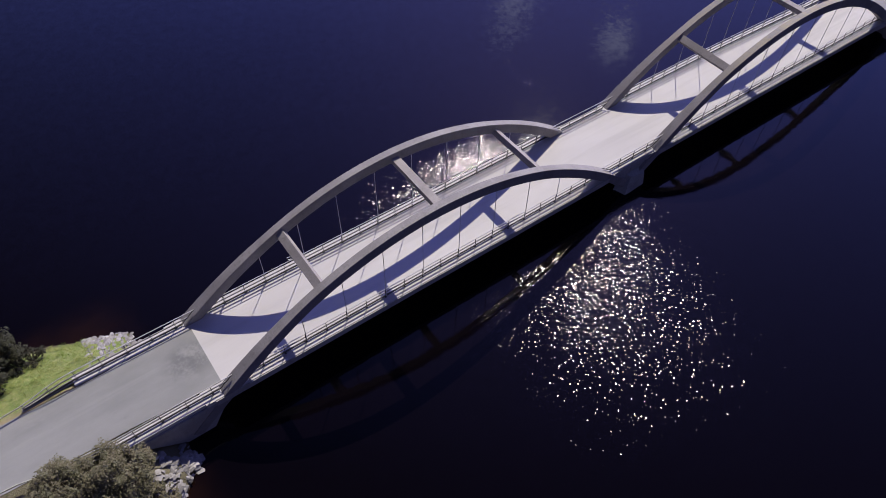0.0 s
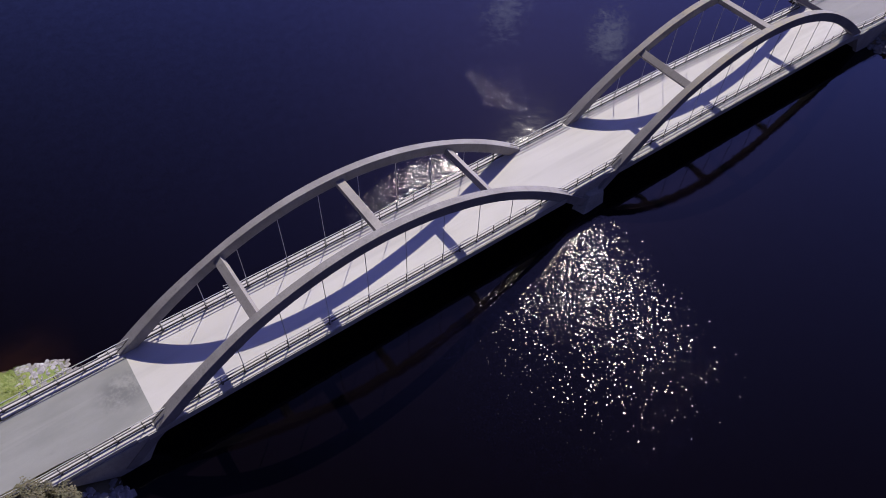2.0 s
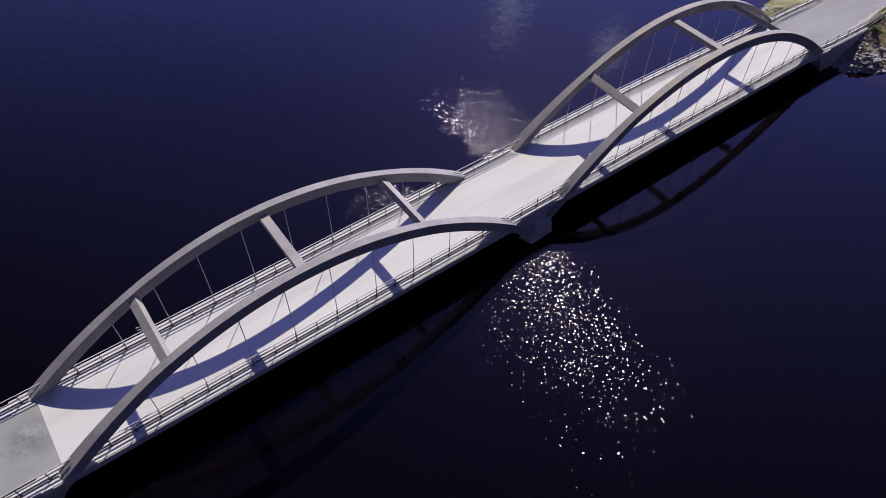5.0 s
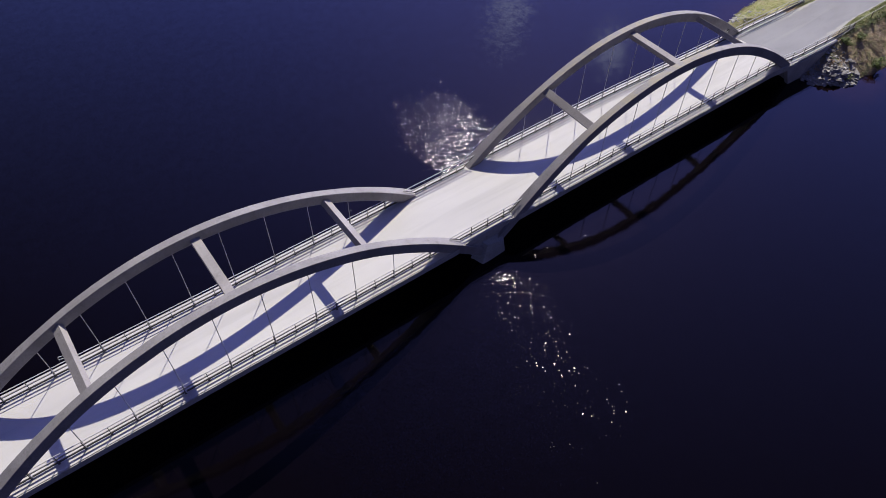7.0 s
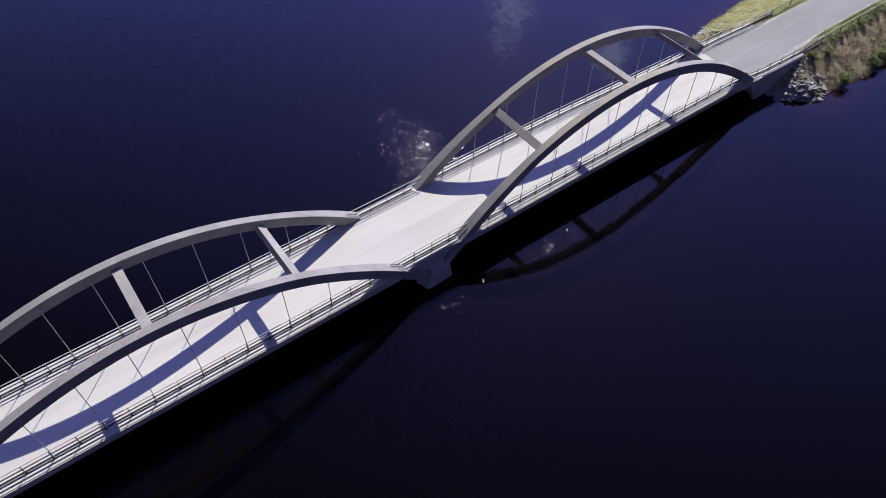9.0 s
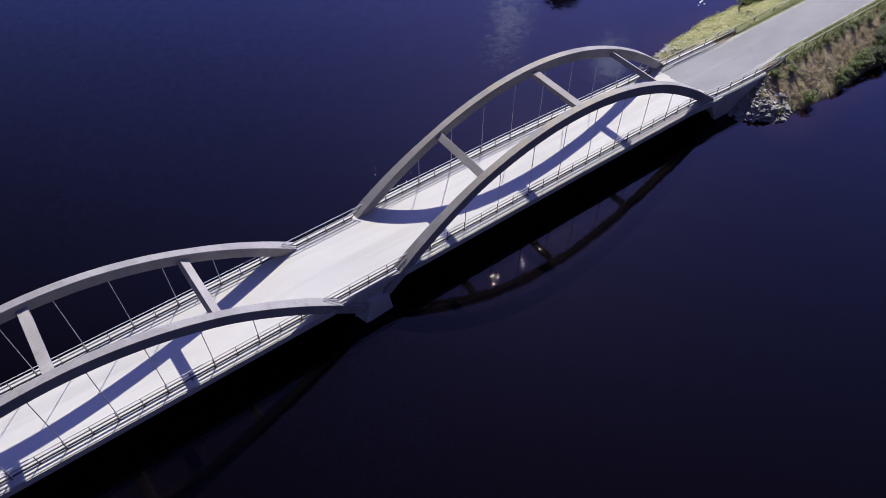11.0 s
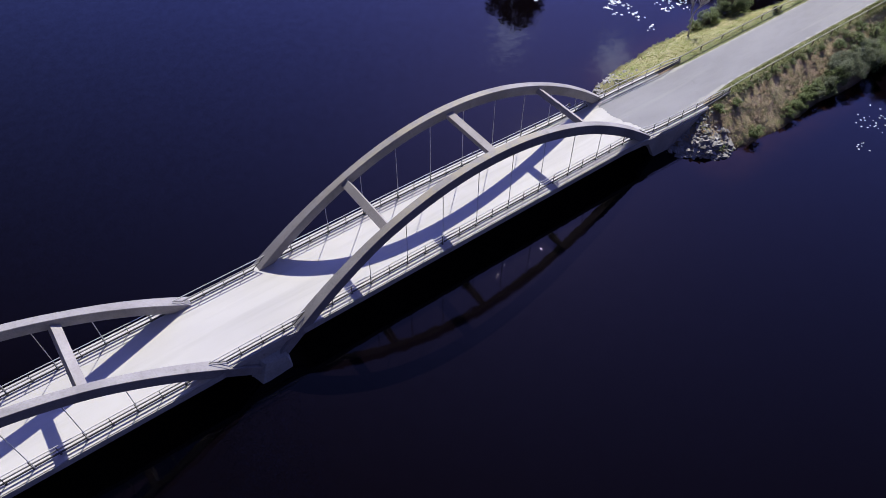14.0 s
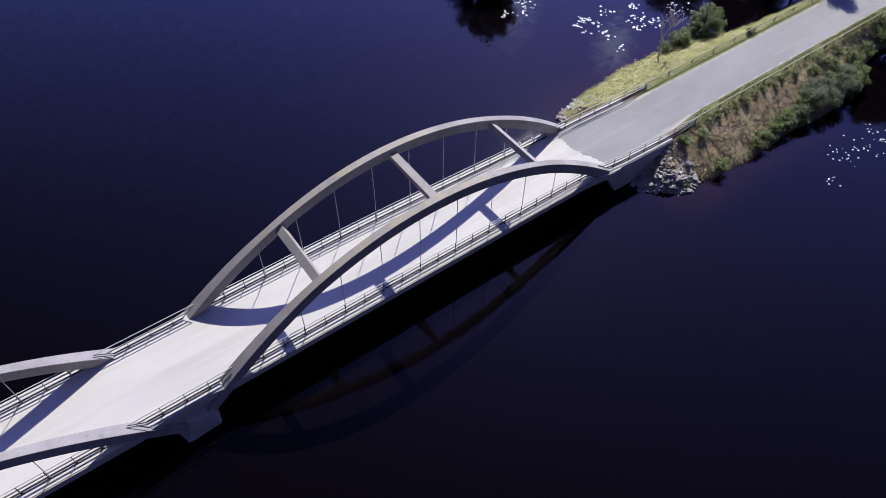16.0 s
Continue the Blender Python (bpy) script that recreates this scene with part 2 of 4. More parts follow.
def mat_water():
    m = Mat("dark lake water", 0.02)
    m.b.inputs["IOR"].default_value = 1.33
    X, Y = m.axis(0), m.axis(1)
    mul, add, ramp = (lambda a, b: m.math('MULTIPLY', a, b)), (lambda a, b: m.math('ADD', a, b)), m.ramp
    gust = ramp(m.noise(0.16, 4, 0.65), 0.30, 0.52, 0.55, 1.0)
    wobble = add(X, mul(add(m.noise(0.25, 3), -0.5), 5.0))
    # wind-ruffled stretches on an otherwise calm lake: where, how many wavelets, their mean lean and spread of lean
    south = mul(mul(ramp(add(wobble, mul(add(Y, 7.0), -0.13)), 3.2, -3.6), ramp(Y, -32.0, -11.0)), mul(ramp(Y, -2.0, -4.0), ramp(X, -28.0, -21.0)))
    north = mul(mul(ramp(wobble, -6.0, -9.0), ramp(X, -36.0, -26.0)), mul(ramp(Y, 1.0, 3.0), ramp(Y, 12.7, 9.0)))
    inlet = mul(mul(ramp(wobble, 1.0, 3.0), ramp(X, 14.5, 9.5)), mul(ramp(Y, 2.0, 4.0), ramp(Y, 23.5, 9.0)))
    cats_paw = mul(mul(ramp(X, -2.0, 4.0), ramp(X, 32.0, 20.0)), mul(ramp(Y, -9.5, -8.0), ramp(Y, -4.5, -6.0)))
    patches = ((south, 0.5, (0.002, 0.05), (ramp(X, -3.0, -14.0, 0.024, 0.038), 0.102)), (north, 0.38, (0.046, -0.036), (0.048, 0.024)),
               (inlet, 0.115, (0.047, -0.058), (0.025, 0.034)), (cats_paw, 0.007, (0.03, 0.04), (0.02, 0.014)))
    # one wavelet to each cell, leaning at random
    cell = m.n("ShaderNodeTexVoronoi")
    cell.voronoi_dimensions = '2D'
    cell.inputs["Scale"].default_value = 12.0
    m.put(m.pos, cell.inputs["Vector"])
    throw = m.n("ShaderNodeSeparateColor")
    m.put(cell.outputs["Color"], throw.inputs[0])

    def bell(u):
        u = add(u, -0.5)
        return mul(u, add(mul(mul(u, u), 5.6), 2.4))
    gx, gy = bell(throw.outputs[0]), bell(throw.outputs[1])
    tx, ty, many = 0.0, 0.0, 0.0
    for where, share, mean, spread in patches:
        on = m.math('GREATER_THAN', where, 0.02)
        tx = add(tx, mul(on, add(mul(gx, spread[0]), mean[0])))
        ty = add(ty, mul(on, add(mul(gy, spread[1]), mean[1])))
        many = add(many, mul(where, share))
    many = mul(many, gust)
    crest = m.math('LESS_THAN', throw.outputs[2], many)
    lean = m.n("ShaderNodeCombineXYZ")
    m.put(mul(tx, crest), lean.inputs[0])
    m.put(mul(ty, crest), lean.inputs[1])
    swell = m.slope(0.9, ramp(Y, 16.0, 26.0, 0.024, 0.05))
    chop = m.slope(1.7, ramp(Y, 10.0, 20.0, 0.016, 0.06), (4.2, 1.1, 1.0), -20.0)
    fine = m.slope(32.0, 0.05)

    def upright(*tilts):
        flat = m.n("ShaderNodeVectorMath")
        flat.operation = 'MULTIPLY_ADD'
        m.put(m.vsum(*tilts), flat.inputs[0])
        flat.inputs[1].default_value, flat.inputs[2].default_value = (1, 1, 0), (0, 0, 1)
        nrm = m.n("ShaderNodeVectorMath")
        nrm.operation = 'NORMALIZE'
        m.put(flat.outputs[0], nrm.inputs[0])
        return nrm.outputs[0]
    m.put(upright(swell, chop, fine), m.b.inputs["Normal"])
    shade = m.noise(0.02, 3)
    c = m.mix(shade, (0.0017, 0.0011, 0.0019), (0.0021, 0.0012, 0.0022))
    # peaty shallows by the banks
    shallow = mul(ramp(m.math('ABSOLUTE', X), 49.0, 55.0), mul(ramp(m.math('ABSOLUTE', Y), 15.0, 9.5), ramp(X, 82.0, 77.0)))
    c = m.mix(mul(shallow, m.noise(0.5, 3)), c, (0.022, 0.009, 0.005))
    # the wavelets' crests carry a broader, round-topped gleam than the calm water
    gleam = m.n("ShaderNodeBsdfAnisotropic")
    gleam.distribution = 'BECKMANN'
    gleam.inputs["Color"].default_value = (0.026, 0.0235, 0.0252, 1)
    gleam.inputs["Roughness"].default_value = 0.142
    m.put(upright(lean.outputs[0], swell, chop, fine), gleam.inputs["Normal"])
    both = m.n("ShaderNodeMixShader")
    m.put(mul(crest, 0.45), both.inputs[0])
    m.put(m.b.outputs[0], both.inputs[1])
    m.put(gleam.outputs[0], both.inputs[2])
    m.nt.links.new(both.outputs[0], m.nt.nodes["Material Output"].inputs["Surface"])
    return m.done(c, 0.03)


M = {
    "arch": mat_concrete("weathered arch concrete", (0.335, 0.315, 0.315), (0.245, 0.228, 0.23), 0.55),
    "beam": mat_concrete("weathered beam concrete", (0.40, 0.37, 0.355), (0.30, 0.275, 0.265)),
    "edge": mat_concrete("weathered edge concrete", (0.46, 0.44, 0.43), (0.34, 0.325, 0.32)),
    "pier": mat_concrete("damp pier concrete", (0.43, 0.42, 0.41), (0.31, 0.30, 0.295)),
    "deck": mat_deck(),
    "asphalt": mat_asphalt(),
    "steel": mat_simple("dull galvanised steel", (0.085, 0.080, 0.077), (0.05, 0.048, 0.047), 6, 0.65, 0.1, 0.001),
    # same steel, toned midway between a rail's lit top and shaded side
    "weathered": mat_simple("mid-tone galvanised steel", (0.27, 0.265, 0.26), (0.2, 0.196, 0.193), 6, 0.6, 0.1, 0.001),
    "bright": mat_simple("bright galvanised steel", (0.62, 0.61, 0.60), (0.52, 0.515, 0.51), 5, 0.55, 0.0, 0.0),
    "dusty": mat_simple("dusty pale steel", (0.62, 0.61, 0.48), (0.48, 0.47, 0.37), 5, 0.7, 0.0, 0.0),
    "cable": mat_simple("grey steel rod", (0.50, 0.50, 0.50), (0.38, 0.38, 0.385), 8, 0.5, 0.2, 0.0),
    # near-black that paints the shade inside the arch recesses
    "black": mat_simple("recess shade black", (0.02, 0.02, 0.022), (0.015, 0.015, 0.015), 5, 0.9),
    "ground": mat_ground(),
    "water": mat_water(),
    "rock": mat_simple("grey blasted rock", (0.49, 0.465, 0.455), (0.31, 0.295, 0.29), 1.8, 0.9, 0.0, 0.03, True),
    "bark": mat_simple("grey brown bark", (0.16, 0.12, 0.09), (0.08, 0.06, 0.05), 8, 0.9, 0.0, 0.01),
    "pale_bark": mat_simple("grey dead bark", (0.50, 0.47, 0.46), (0.36, 0.335, 0.325), 8, 0.85, 0.0, 0.005),
    "sallow": mat_leaf("silvery green leaves", (0.16, 0.185, 0.105), (0.07, 0.088, 0.042)),
    "leaf": mat_leaf("green leaves", (0.155, 0.195, 0.058), (0.075, 0.108, 0.03)),
    "willow": mat_leaf("grey green leaves", (0.175, 0.165, 0.095), (0.07, 0.072, 0.034), (0.15, 0.12, 0.075)),
    "olive": mat_leaf("olive weeds", (0.29, 0.27, 0.12), (0.17, 0.175, 0.065), (0.36, 0.29, 0.17)),
    "dark_leaf": mat_leaf("dark olive leaves", (0.05, 0.05, 0.024), (0.022, 0.024, 0.012)),
    "lush": mat_leaf("sunlit pale grass", (0.33, 0.35, 0.105), (0.19, 0.24, 0.055), (0.43, 0.37, 0.17)),
    "verge": mat_leaf("trampled verge grass", (0.22, 0.25, 0.09), (0.14, 0.17, 0.05), (0.30, 0.29, 0.13)),
    "green": mat_leaf("fresh green grass", (0.22, 0.29, 0.06), (0.13, 0.20, 0.035), (0.34, 0.33, 0.10)),
    "dry": mat_leaf("dry grass", (0.54, 0.39, 0.26), (0.35, 0.27, 0.16), (0.27, 0.25, 0.12)),
    "heather": mat_leaf("withered reddish heath", (0.34, 0.215, 0.15), (0.22, 0.15, 0.10), (0.40, 0.30, 0.20)),
    "lily": mat_simple("pale lily pad", (0.70, 0.72, 0.69), (0.5, 0.54, 0.48), 3, 0.22, 0.0, 0.0),
    "wood": mat_simple("weathered timber", (0.22, 0.17, 0.13), (0.13, 0.1, 0.08), 6, 0.85),
}


# ---- mesh helpers ----
def mesh_object(name, bm, material, parent=None, label=""):
    me = bpy.data.meshes.new(name)
    bmesh.ops.recalc_face_normals(bm, faces=bm.faces)
    bm.to_mesh(me)
    bm.free()
    me.materials.append(material)
    ob = new(name, me)
    if parent is not None:
        ob.parent = parent
    if label:
        tagged(ob, label)
    return ob


part = mesh_object


def raw_object(name, verts, faces, material, parent=None, label=""):
    me = bpy.data.meshes.new(name)
    me.from_pydata([tuple(v) for v in verts], [], [tuple(f) for f in faces])
    me.materials.append(material)
    ob = new(name, me)
    if parent is not None:
        ob.parent = parent
    if label:
        tagged(ob, label)
    return ob


def box(bm, x0, x1, y0, y1, z0, z1, bevel=0.0):
    vs = [bm.verts.new((x, y, z)) for x in (x0, x1) for y in (y0, y1) for z in (z0, z1)]
    fs = [bm.faces.new([vs[i] for i in q]) for q in
          ((0, 1, 3, 2), (4, 6, 7, 5), (0, 4, 5, 1), (2, 3, 7, 6), (0, 2, 6, 4), (1, 5, 7, 3))]
    if bevel:
        bmesh.ops.bevel(bm, geom=list({e for f in fs for e in f.edges}), offset=bevel, segments=1, affect='EDGES', profile=0.5)
    return vs


def hexa(bm, corners, bevel=0.0):
    """A block from eight corners: bottom four in turn, then top four."""
    v = [bm.verts.new(c) for c in corners]
    fs = [bm.faces.new([v[i] for i in q]) for q in
          ((3, 2, 1, 0), (4, 5, 6, 7), (0, 1, 5, 4), (1, 2, 6, 5), (2, 3, 7, 6), (3, 0, 4, 7))]
    if bevel:
        bmesh.ops.bevel(bm, geom=list({e for f in fs for e in f.edges}), offset=bevel, segments=1, affect='EDGES', profile=0.5)


def tube(bm, pts, r, n=8, r_end=None):
    """A round bar along points, closed at both ends."""
    pts = [Vector(p) for p in pts]
    rings = []
    for i, p in enumerate(pts):
        d = (pts[min(i + 1, len(pts) - 1)] - pts[max(i - 1, 0)]).normalized()
        a = d.cross(Vector((0, 0, 1)))
        if a.length < 1e-3:
            a = d.cross(Vector((1, 0, 0)))
        a.normalize()
        b = d.cross(a)
        rr = r if r_end is None else r + (r_end - r) * i / max(1, len(pts) - 1)
        rings.append([bm.verts.new(p + (a * math.cos(k * 2 * math.pi / n) + b * math.sin(k * 2 * math.pi / n)) * rr) for k in range(n)])
    for q, w in zip(rings, rings[1:]):
        for k in range(n):
            bm.faces.new((q[k], q[(k + 1) % n], w[(k + 1) % n], w[k]))
    bm.faces.new(rings[0][::-1])
    bm.faces.new(rings[-1])


def strip(bm, pts, half_y, half_z):
    """A flat bar of rectangular section along points."""
    pts = [Vector(p) for p in pts]
    rings = []
    for i, p in enumerate(pts):
        d = (pts[min(i + 1, len(pts) - 1)] - pts[max(i - 1, 0)]).normalized()
        a = d.cross(Vector((0, 0, 1)))
        a = a.normalized() if a.length > 1e-3 else Vector((0, 1, 0))
        b = a.cross(d).normalized()
        rings.append([bm.verts.new(p + a * sa * half_y + b * sb * half_z) for sa, sb in ((-1, -1), (1, -1), (1, 1), (-1, 1))])
    for q, w in zip(rings, rings[1:]):
        for k in range(4):
            bm.faces.new((q[k], q[(k + 1) % 4], w[(k + 1) % 4], w[k]))
    bm.faces.new(rings[0][::-1])
    bm.faces.new(rings[-1])


# ---- the bridge's measures ----
SPAN, MID = 50.0, 25.0               # from pier to abutment, middle of a span
CROWN, CURVE = 8.65, 0.0181          # top of the arch, its parabola
Y_IN, Y_OUT, Y_ARCH = 3.46, 4.22, 3.84
Y_RAIL, Y_EDGE = 3.85, 4.64
DECK_END = 47.6
BEAM_STEP = 11.92
HANGER_X = [-18.0 + 4.03 * i + 0.12 for i in range(10)]


def ease(x, a, b):
    u = min(1.0, max(0.0, (x - a) / (b - a)))
    return u * u * (3 - 2 * u)


def bend(x, y=0.0):
    """The deck's slight fall and turn at the eastern end: (y, z) to add at x."""
    u = ease(x, 18.0, 48.0) if y > 0 else ease(x, 43.0, 50.0)
    return -0.36 * u - 0.30 * ease(x, 48.0, 60.0), -0.34 * u * (1 - ease(x, 54.0, 64.0))


def cross_fall(x, y):
    """Height to add between the two edges of the deck."""
    w = min(1.0, max(0.0, (y + 4.5) / 9.0))
    return bend(x, -1)[1] * (1 - w) + bend(x, 1)[1] * w


def bent(bm):
    for v in bm.verts:
        y, z = bend(v.co.x, v.co.y)
        v.co.y += y
        v.co.z += z
    return bm


def long_box(bm, x0, x1, y0, y1, z0, z1):
    """A long bar along x, cut into short lengths."""
    n = max(1, round(abs(x1 - x0) / 2.0))
    rings = []
    for i in range(n + 1):
        x = x0 + (x1 - x0) * i / n
        rings.append([bm.verts.new((x, y, z)) for y, z in ((y0, z0), (y1, z0), (y1, z1), (y0, z1))])
    for p, q in zip(rings, rings[1:]):
        for k in range(4):
            bm.faces.new((p[k], p[(k + 1) % 4], q[(k + 1) % 4], q[k]))
    bm.faces.new(rings[0][::-1])
    bm.faces.new(rings[-1])
    return bm


def waist(bm):
    """The deck is a little narrower above the pier."""
    for v in bm.verts:
        if abs(v.co.x) < 3.0:
            v.co.y -= math.copysign(0.26, v.co.y)
    return bm


def arch_top(dx):
    return CROWN - CURVE * dx * dx


# ---- water ----
def lake():
    bm = bmesh.new()
    s = 3000
    bm.faces.new([bm.verts.new(p) for p in ((-s, -s, WATER), (s, -s, WATER), (s, s, WATER), (-s, s, WATER))])
    tagged(mesh_object("water", bm, M["water"]), "dark calm lake water with ruffled glittering stretches", "water", kind="structure")


# ---- embankments ----
def lerp_table(x, table):
    return float(np.interp(x, [q[0] for q in table], [q[1] for q in table]))


FAR_SHORE = {1: ((50, 7.6), (52.4, 8.6), (58, 9.7), (65, 10.4), (71, 10.2), (75, 10.8), (78.5, 9.8), (81, 7.7), (84, 7.3), (90, 6.8), (100, 6.8), (102, 40.4), (130, 60.4), (220, 80.4)),
             -1: ((50, 7.8), (52, 9), (56, 10.6), (64, 13.9), (80, 22.4), (120, 45.4), (220, 70.4))}
NEAR_SHORE = {1: ((50, -6.1), (51.7, -7.3), (53.9, -9.3), (58.7, -9.9), (64.5, -10.4), (72, -10), (79, -10.7), (84, -9.9), (90, -7.6), (96, -6.7), (100, -8.7), (104, -14.7), (130, -25.7), (220, -49.7)),
              -1: ((50, -5.7), (51, -6.7), (52.6, -8.5), (58, -10.7), (66, -13.7), (80, -19.7), (120, -31.7), (220, -59.7))}
ROAD_SHIFT = {1: ((46, -0.34), (52, -0.45), (62, -0.66), (95, -0.75), (220, -0.75)), -1: ((46, 0), (56, 0.1), (64, 0.35), (220, 1.5))}
ROAD_HALF = {1: ((46, 3.2), (52, 3.2), (60, 3.4), (220, 3.6)), -1: ((46, 3.2), (56, 3.0), (64, 2.9), (220, 3.0))}


def road_edges(side, ax):
    """The y of the asphalt's two edges."""
    c, hw = lerp_table(ax, ROAD_SHIFT[side]), lerp_table(ax, ROAD_HALF[side])
    if side < 0:
        return c - hw, c + hw
    w = ease(ax, 55.0, 63.0)
    return (c - hw) * (1 - w) - 3.36 * w, (c + hw) * (1 - w) + 2.2 * w


def rail_line(side, sgn, ax):
    """The y of the railing, and of the guardrail that goes on from it."""
    c, hw = lerp_table(ax, ROAD_SHIFT[side]), lerp_table(ax, ROAD_HALF[side])
    w = min(1.0, max(0.0, (ax - 56.6) / 6.0))
    goal = c + sgn * (hw + 0.12) if side < 0 else (3.1 if sgn > 0 else -4.42)
    return (sgn * Y_RAIL + bend(side * ax)[0]) * (1 - w) + goal * w


def ground_height(side, ax, y):
    c, hw = lerp_table(ax, ROAD_SHIFT[side]), lerp_table(ax, ROAD_HALF[side]) + 0.35
    f, n = lerp_table(ax, FAR_SHORE[side]), lerp_table(ax, NEAR_SHORE[side])
    top, low = -0.035 + bend(side * ax)[1], WATER
    if y > c + hw:
        u = (y - c - hw) / max(0.5, f - c - hw)
    elif y < c - hw:
        u = (c - hw - y) / max(0.5, c - hw - n)
    else:
        u = 0.0
    z = top + (low - top) * (u ** 1.25 if u < 1 else 1 + (u - 1) * 1.4)
    front = low + (ax - 51.0) * 0.62
    z = min(z, front if ax < 58 else z)
    if u > 0.05 or ax < 55:
        z += 0.22 * min(1.0, u * 2 + 0.2) * (noise.noise(Vector((ax * 0.55, y * 0.55, side * 7.0))) + 0.5 * noise.noise(Vector((ax * 1.5, y * 1.5, side * 3.0))))
    return max(z, WATER - 2.5)


def ground(side, name, label):
    xs = np.concatenate([np.arange(47.8, 100, 0.55), np.arange(100, 225, 4.0)])
    verts, faces = [], []
    T = np.concatenate([np.linspace(-1.35, -0.02, 40), np.linspace(0, 1, 9), np.linspace(1.02, 2.35, 44)])
    for ax in xs:
        c, hw = lerp_table(ax, ROAD_SHIFT[side]), lerp_table(ax, ROAD_HALF[side]) + 0.35
        f, n = lerp_table(ax, FAR_SHORE[side]) + 2.0, lerp_table(ax, NEAR_SHORE[side]) - 2.0
        for t in T:
            if t < 0:
                y = c - hw + t / 1.35 * (c - hw - n)
            elif t <= 1:
                y = c - hw + t * 2 * hw
            else:
                y = c + hw + (t - 1) / 1.35 * (f - c - hw)
            verts.append((side * ax, y, ground_height(side, ax, y)))
    w = len(T)
    for i in range(len(xs) - 1):
        for j in range(w - 1):
            q = (i * w + j, (i + 1) * w + j, (i + 1) * w + j + 1, i * w + j + 1)
            faces.append(q if side > 0 else q[::-1])
    ob = raw_object(name, verts, faces, M["ground"])
    for p in ob.data.polygons:
        p.use_smooth = True
    return tagged(ob, label, "embankment", kind="structure")


def road(side, name, label):
    xs = [46.4, 46.5] + list(np.arange(48.0, 225, 1.0))
    verts, faces = [], []
    cols = 41
    for i, ax in enumerate(xs):
        ragged = 0.0 if ax < 53 else 0.14
        l, r = road_edges(side, ax)
        l, r = l + ragged * noise.noise(Vector((ax * 0.8, 1, side))), r + ragged * noise.noise(Vector((ax * 0.8, 9, side)))
        for j in range(cols):
            u = j / (cols - 1)
            x = ax
            if i < 2 and side > 0:
                x += 0.45 - 1.1 * ease(u, 0.1, 0.65) + 0.3 * noise.noise(Vector((u * 4, 0, 3))) + 0.4 * noise.noise(Vector((u * 11, 0, 3))) + 0.3 * noise.noise(Vector((u * 29, 0, 3))) + 0.4
            verts.append((side * x, l + (r - l) * u, (-0.03 if i == 0 else 0.005 if i == 1 else 0.022 - 0.02 * abs(u - 0.5)) + cross_fall(side * x, l + (r - l) * u)))
    for i in range(len(xs) - 1):
        for j in range(cols - 1):
            q = (i * cols + j, (i + 1) * cols + j, (i + 1) * cols + j + 1, i * cols + j + 1)
            faces.append(q if side > 0 else q[::-1])
    ob = raw_object(name, verts, faces, M["asphalt"])
    return tagged(ob, label, "road", kind="structure")


# ---- bridge ----
def arch_mesh(y0, y1):
    bm = bmesh.new()
    rows = []
    n = 56
    for i in range(n + 1):
        dx = -25.3 + 50.6 * i / n
        top = arch_top(dx)
        s = -2 * CURVE * dx
        d = Vector((1, 0, s)).normalized()
        nrm = Vector((-d.z, 0, d.x))
        depth = 1.08 - 0.14 * (abs(dx) / 25.0) ** 2
        grow = 0.40 * min(1.0, max(0.0, (abs(dx) - 13.0) / 9.0))
        a = Vector((dx, 0, top))
        b = a - nrm * depth
        u, w = (y0 - grow, y1) if y0 < 0 else (y0, y1 + grow)
        rows.append([bm.verts.new((a.x, u, a.z)), bm.verts.new((a.x, w, a.z)), bm.verts.new((b.x, w, b.z)), bm.verts.new((b.x, u, b.z))])
    for p, q in zip(rows, rows[1:]):
        for k in range(4):
            bm.faces.new((p[k], p[(k + 1) % 4], q[(k + 1) % 4], q[k]))
    bm.faces.new(rows[0][::-1])
    bm.faces.new(rows[-1])
    bm.normal_update()
    edges = [e for e in bm.edges if len(e.link_faces) == 2 and e.calc_face_angle(0) > 1.0]
    bmesh.ops.bevel(bm, geom=edges, offset=0.03, segments=1, affect='EDGES', profile=0.5)
    return bm


